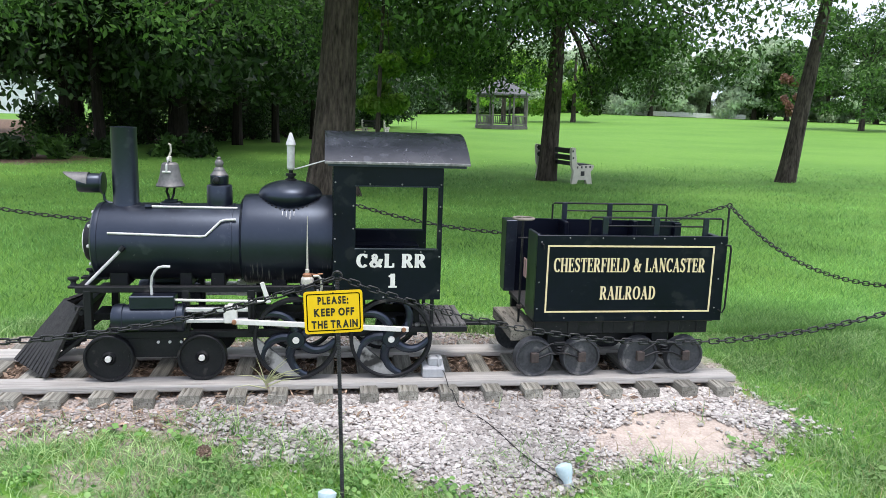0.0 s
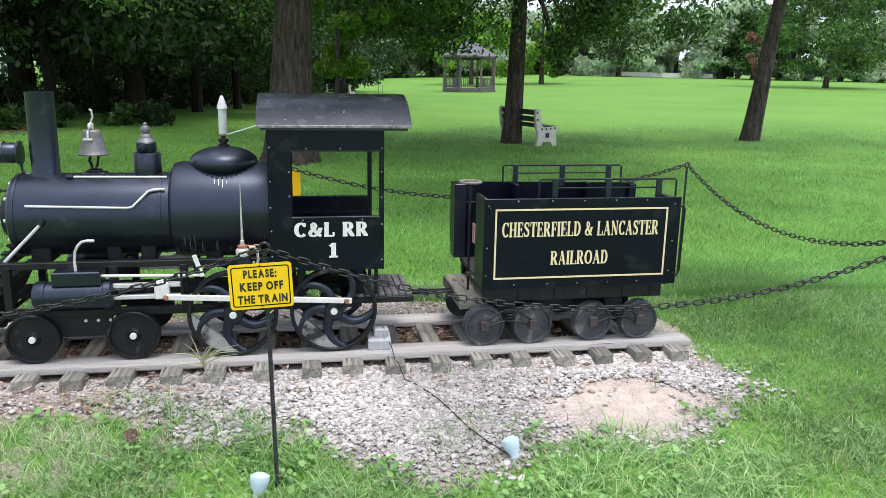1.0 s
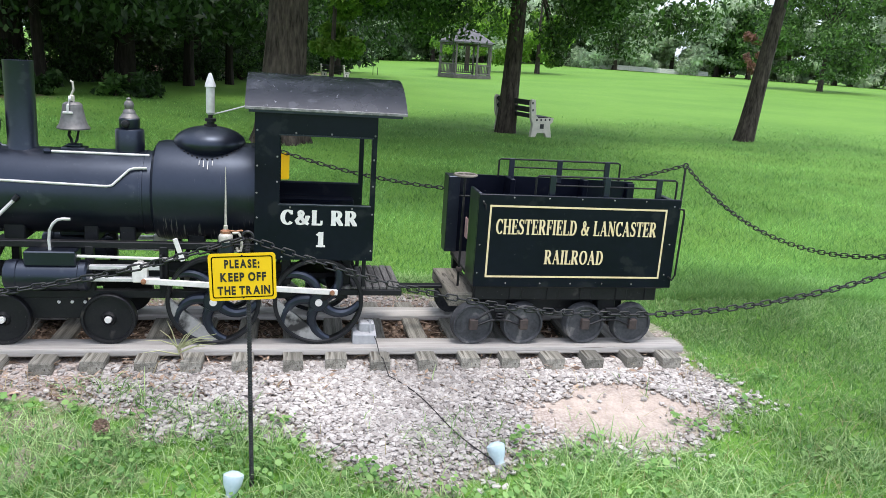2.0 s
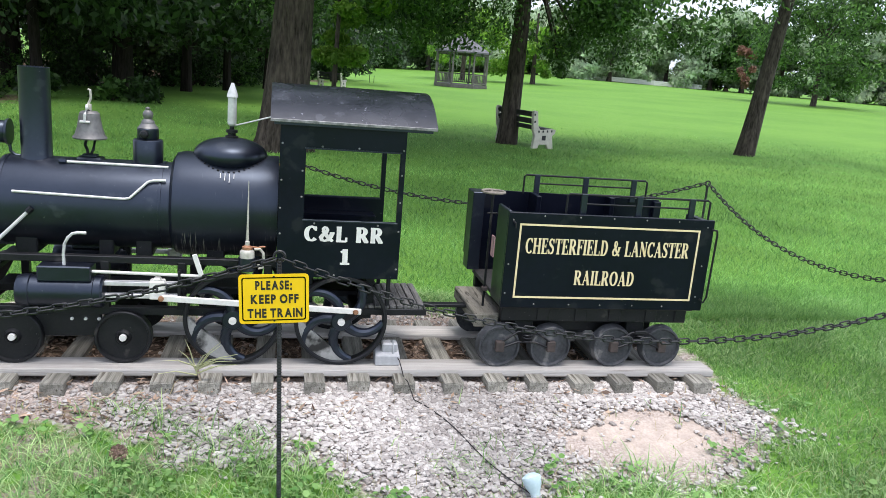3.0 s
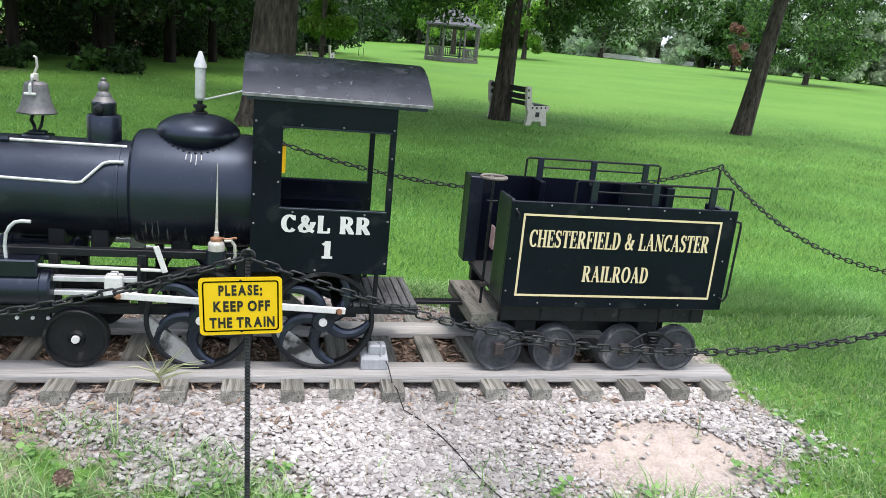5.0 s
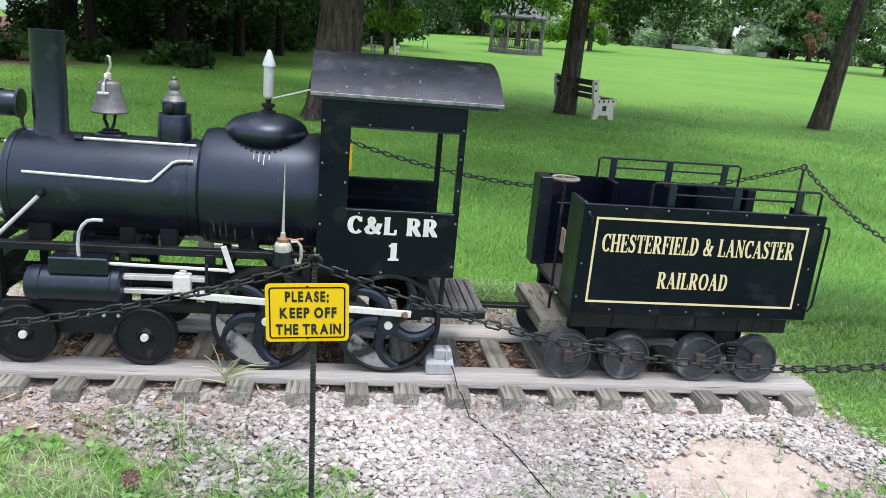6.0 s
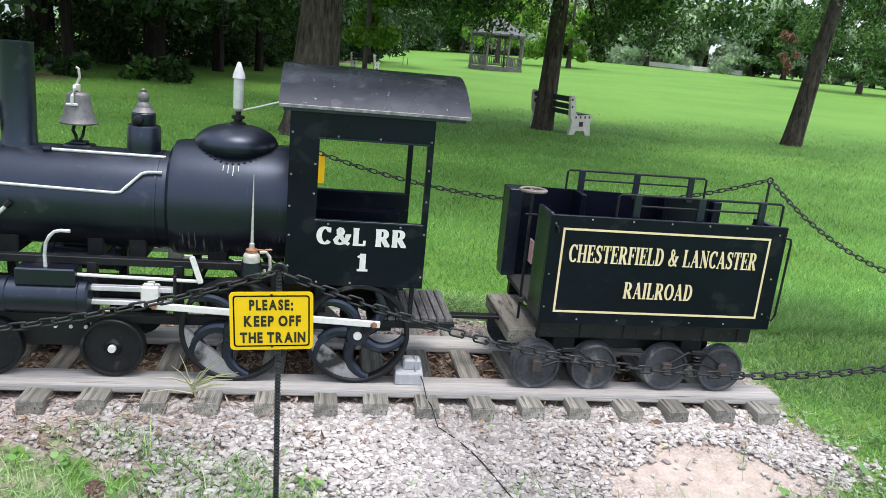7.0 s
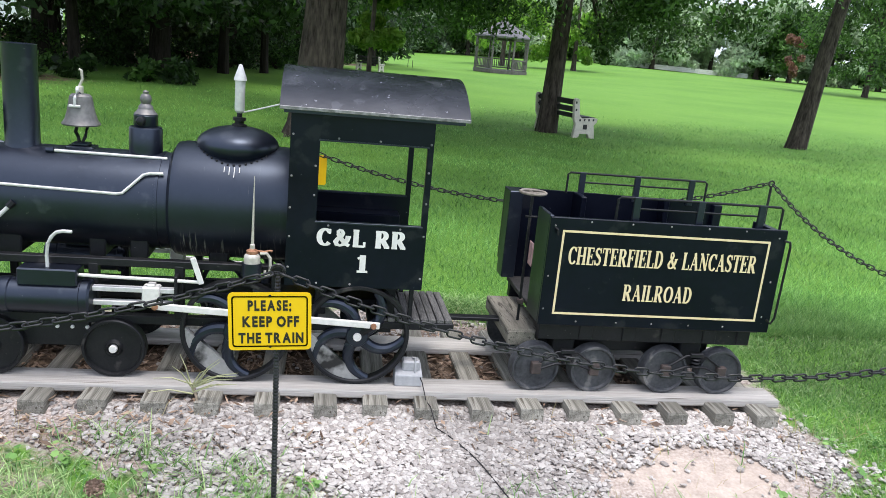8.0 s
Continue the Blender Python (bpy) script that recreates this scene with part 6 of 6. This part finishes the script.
tree(56, 75, 8, 0.3, (0, 0), (2.4, 12), 6.5, 48, 14000, 0.42, LEAF, "full dark green tree across the lawn", 401, limbs=6, low=1.0)
tree(22, 95, 8, 0.3, (0, 0), (2.2, 9), 4.5, 26, 5000, 0.5, LEAF_LIGHT, "light green tree behind the gazebo", 403, limbs=4, low=1.0)
tree(30, 92, 8, 0.3, (0, 0), (1.6, 7), 3.6, 26, 5000, 0.5, LEAF_LIGHT, "light green tree behind the gazebo", 404, limbs=4, low=1.0)
shrub(73.4, 116, 1.7, 8.5, 1500, 0.5, LEAF_RED, 410, "tall shrub with reddish leaves")


# ---- gravel, litter, grass and weeds ----
def stones():
    bm = B()
    bmesh.ops.create_icosphere(bm, subdivisions=1, radius=1)
    base = np.array([v.co[:] for v in bm.verts])
    tri = np.array([[v.index for v in f.verts] for f in bm.faces])
    bm.free()
    n = 105000
    x = np.where(RNG.random(n) < 0.75, RNG.uniform(-0.6, 3.0, n), RNG.uniform(-2.6, 3.2, n))
    y = np.where(RNG.random(n) < 0.75, RNG.uniform(3.2, 4.4, n), RNG.uniform(3.05, 5.8, n))
    e = ballast_edge(x, y)
    patchy = np.sin(x * 3.7 + 1.3) * np.sin(y * 4.1 + x) * 0.5 + 0.5
    keep = RNG.random(n) < np.clip(0.3 + e * 2.0, 0, 1) * (0.35 + 0.5 * patchy)
    keep &= ~(RNG.random(n) < np.clip(2.3 - 1.45 * np.hypot((x - 1.98) / 0.42, (y - 3.82) / 0.25) + 0.5 * np.sin(x * 9 + 2) * np.sin(y * 13), 0, 0.985))
    keep &= ~((y > 4.42) & (y < 5.15) & (RNG.random(n) < 0.93))
    keep &= ~((x < -0.3) & (RNG.random(n) < 0.3 + 0.5 * (y < 4.0)))
    keep &= ~((e < 0.0) & (RNG.random(n) < 0.6))
    x, y = x[keep], y[keep]
    n = len(x)
    s = 0.007 + 0.0115 * RNG.random(n) ** 1.7
    sc = np.stack([s * RNG.uniform(0.8, 1.5, n), s * RNG.uniform(0.7, 1.2, n), s * RNG.uniform(0.4, 0.8, n)], 1)
    jig = RNG.uniform(0.5, 1.3, (n, len(base), 1))
    v = base[None] * jig * sc[:, None]
    a = RNG.uniform(0, 6.28, n)
    c, d = np.cos(a)[:, None], np.sin(a)[:, None]
    v = np.stack([v[..., 0] * c - v[..., 1] * d, v[..., 0] * d + v[..., 1] * c, v[..., 2]], -1)
    v += np.stack([x, y, ground_z(x, y) + s * 0.25 + 0.013 * RNG.random(n) * (y < 4.2)], 1)[:, None]
    f = tri[None] + (np.arange(n) * len(base))[:, None, None]
    soup("gravel", v.reshape(-1, 3), f.reshape(-1, 3), STONE, None, "loose white and pinkish crushed gravel beside the track", "gravel")


def blades(name, x, y, h, w, material, label, category, bend=0.5, curl=True):
    n = len(x)
    z = ground_z(x, y) - 0.004
    a = RNG.uniform(0, 6.28, n)
    side = np.stack([np.cos(a), np.sin(a), np.zeros(n)], 1) * (w * RNG.uniform(0.6, 1.3, n))[:, None]
    b = RNG.uniform(0, 6.28, n)
    out = np.stack([np.cos(b), np.sin(b), np.zeros(n)], 1) * (h * bend * RNG.uniform(0.1, 1.3, n))[:, None]
    up = np.zeros((n, 3))
    up[:, 2] = h
    p = np.stack([x, y, z], 1)
    if curl:
        m = p + up * 0.62 + out * 0.35
        t = p + up * 0.95 + out
        v = np.stack([p - side, p + side, m + side * 0.8, m - side * 0.8, t + side * 0.12, t - side * 0.12], 1)
        f = np.array([[0, 1, 2, 3], [3, 2, 4, 5]])[None] + (np.arange(n) * 6)[:, None, None]
        soup(name, v.reshape(-1, 3), f.reshape(-1, 4), material, None, label, category)
    else:
        t = p + up + out
        v = np.stack([p - side, p + side, t], 1)
        soup(name, v.reshape(-1, 3), (np.arange(3)[None] + (np.arange(n) * 3)[:, None]), material, None, label, category)


def grass_all():
    # foreground and right-hand rough grass
    n = 190000
    x, y = RNG.uniform(-2.6, 5.2, n), RNG.uniform(1.9, 6.0, n)
    e = ballast_edge(x, y)
    clump = 0.5 + 0.5 * np.sin(x * 5.3 + 2 * np.sin(y * 3.1)) * np.sin(y * 6.2 + 1.7 * np.sin(x * 2.2))
    p = np.where(e < -0.02, np.where(x < 0.1, 0.35 + 0.6 * clump, 0.55 + 0.45 * clump), np.where(e < 0.14, 0.3 * clump ** 2, 0.012 * clump + 0.25 * np.exp(-np.hypot((x - 1.05) / 0.25, (y - 3.62) / 0.12) ** 2) + 0.2 * np.exp(-np.hypot((x + 0.9) / 0.3, (y - 4.12) / 0.08) ** 2)))
    p = np.maximum(p, np.where((x < 0.2) & (x > -1.9) & (e > 0) & (e < 0.26) & (y < 4.2), 0.5 * np.clip(clump - 0.25, 0, 1), 0))
    p = np.where((y > 4.2) & (y < 5.4) & (x < 2.66), 0.0, p)
    p = p * np.clip((y - 1.9) / 0.7, 0, 1) * np.clip((x + 2.6) / 0.6, 0, 1) * np.clip((5.2 - x) / 0.6, 0, 1)
    k = RNG.random(n) < p
    x, y, c = x[k], y[k], clump[k]
    blades("grass", x, y, (0.03 + 0.045 * c) * RNG.uniform(0.5, 1.4, len(x)) * np.where((x > 2.6) & (y > 3.7), 0.6, 1.0), np.full(len(x), 0.003), ROUGH, "rough uncut grass at the edge of the gravel", "grass", 1.7)
    # mown lawn, thinning with distance
    n = 400000
    y = 5.45 + 32 * RNG.random(n) ** 2.4
    x = RNG.uniform(-0.62, 0.95, n) * (y + 1.5)
    side = RNG.random(n) < 0.1
    x, y = np.where(side, RNG.uniform(2.7, 6.5, n), x), np.where(side, RNG.uniform(3.3, 6.4, n), y)
    keep = (RNG.random(n) < np.clip((27 - y) / 14, 0, 1)) & (ballast_edge(x, y) < -0.02) & ~(bare(x, y) & (RNG.random(n) < 0.85))
    x, y = x[keep], y[keep]
    blades("lawn_grass", x, y, RNG.uniform(0.03, 0.07, len(x)) * (1 + 0.3 * np.sin(x * 1.3) * np.sin(y * 0.9)) * np.clip(1.1 - (y - 16) / 32, 0.1, 1), 0.0026 + 0.00035 * (y - 5), GRASS, "mown lawn grass", "grass", 1.3, False)
    n = 6000
    x, y = RNG.uniform(-2.4, 3.4, n), RNG.uniform(2.3, 5.6, n)
    k = (ballast_edge(x, y) < 0.12) | (RNG.random(n) < 0.25)
    k &= ~((y > 4.35) & (y < 5.2))
    x, y = x[k], y[k]
    blades("dry_grass", x, y, RNG.uniform(0.03, 0.1, len(x)), np.full(len(x), 0.0015), STRAW, "dry straw-coloured grass stalks", "grass", 1.6)


def weeds():
    n = 230
    x, y = np.clip(RNG.normal(0.9, 1.0, n), -1.6, 3.4), RNG.uniform(2.5, 4.1, n)
    e = ballast_edge(x, y)
    k = (e < RNG.uniform(-0.1, 0.2, n)) & (e > -0.75)
    x, y = x[k], y[k]
    V, F = [], []
    base = 0
    for px, py in zip(x, y):
        z = float(ground_z(px, py))
        for j in range(RNG.integers(10, 24)):
            a, q = RNG.uniform(0, 6.28), 0.07 * math.sqrt(RNG.random())
            c = np.array([px + q * math.cos(a), py + q * math.sin(a), z + RNG.uniform(0.015, 0.06)])
            r = RNG.uniform(0.007, 0.02)
            tilt = RNG.normal(size=3) * 0.35 + np.array([0, 0, 1])
            tilt /= np.linalg.norm(tilt)
            u = np.cross(tilt, [1, 0.2, 0])
            u /= np.linalg.norm(u)
            w = np.cross(tilt, u)
            V += [c - u * r, c - u * r * 0.3 + w * r * 0.8, c + u * r * 0.7 + w * r * 0.6, c + u * r, c + u * r * 0.7 - w * r * 0.6, c - u * r * 0.3 - w * r * 0.8]
            F += [[base, base + 1, base + 2, base + 3], [base, base + 3, base + 4, base + 5]]
            base += 6
    soup("weeds", np.array(V), np.array(F), WEED, None, "low clover and broad-leaved weeds in the grass", "weeds")


def litter():
    n = 15000
    x, y = RNG.uniform(-2.6, 2.6, n), RNG.uniform(4.02, 5.5, n)
    k = RNG.random(n) < np.where((y > 4.5) & (y < 5.2), 1.0, np.where(y < 4.5, np.where(x < 0, 0.4, 0.16), 0.15))
    x, y = x[k], y[k]
    n = len(x)
    p = np.stack([x, y, ground_z(x, y) + 0.006 + 0.028 * RNG.random(n)], 1)
    a = RNG.uniform(0, 6.28, n)
    u = np.stack([np.cos(a), np.sin(a), RNG.normal(size=n) * 0.3], 1) * RNG.uniform(0.01, 0.035, (n, 1))
    w = np.stack([-np.sin(a), np.cos(a), RNG.normal(size=n) * 0.5], 1) * RNG.uniform(0.002, 0.009, (n, 1))
    v = np.stack([p - u, p + w, p + u, p - w], 1)
    soup("leaf_litter", v.reshape(-1, 3), np.arange(4 * n).reshape(-1, 4), LITTER, None, "brown dead leaves and twigs between the rails", "litter")


LITTER = leaf_mat("dead_leaves", (0.07, 0.042, 0.028), (0.48, 0.35, 0.25), 0.1)
stones()
grass_all()
weeds()
litter()
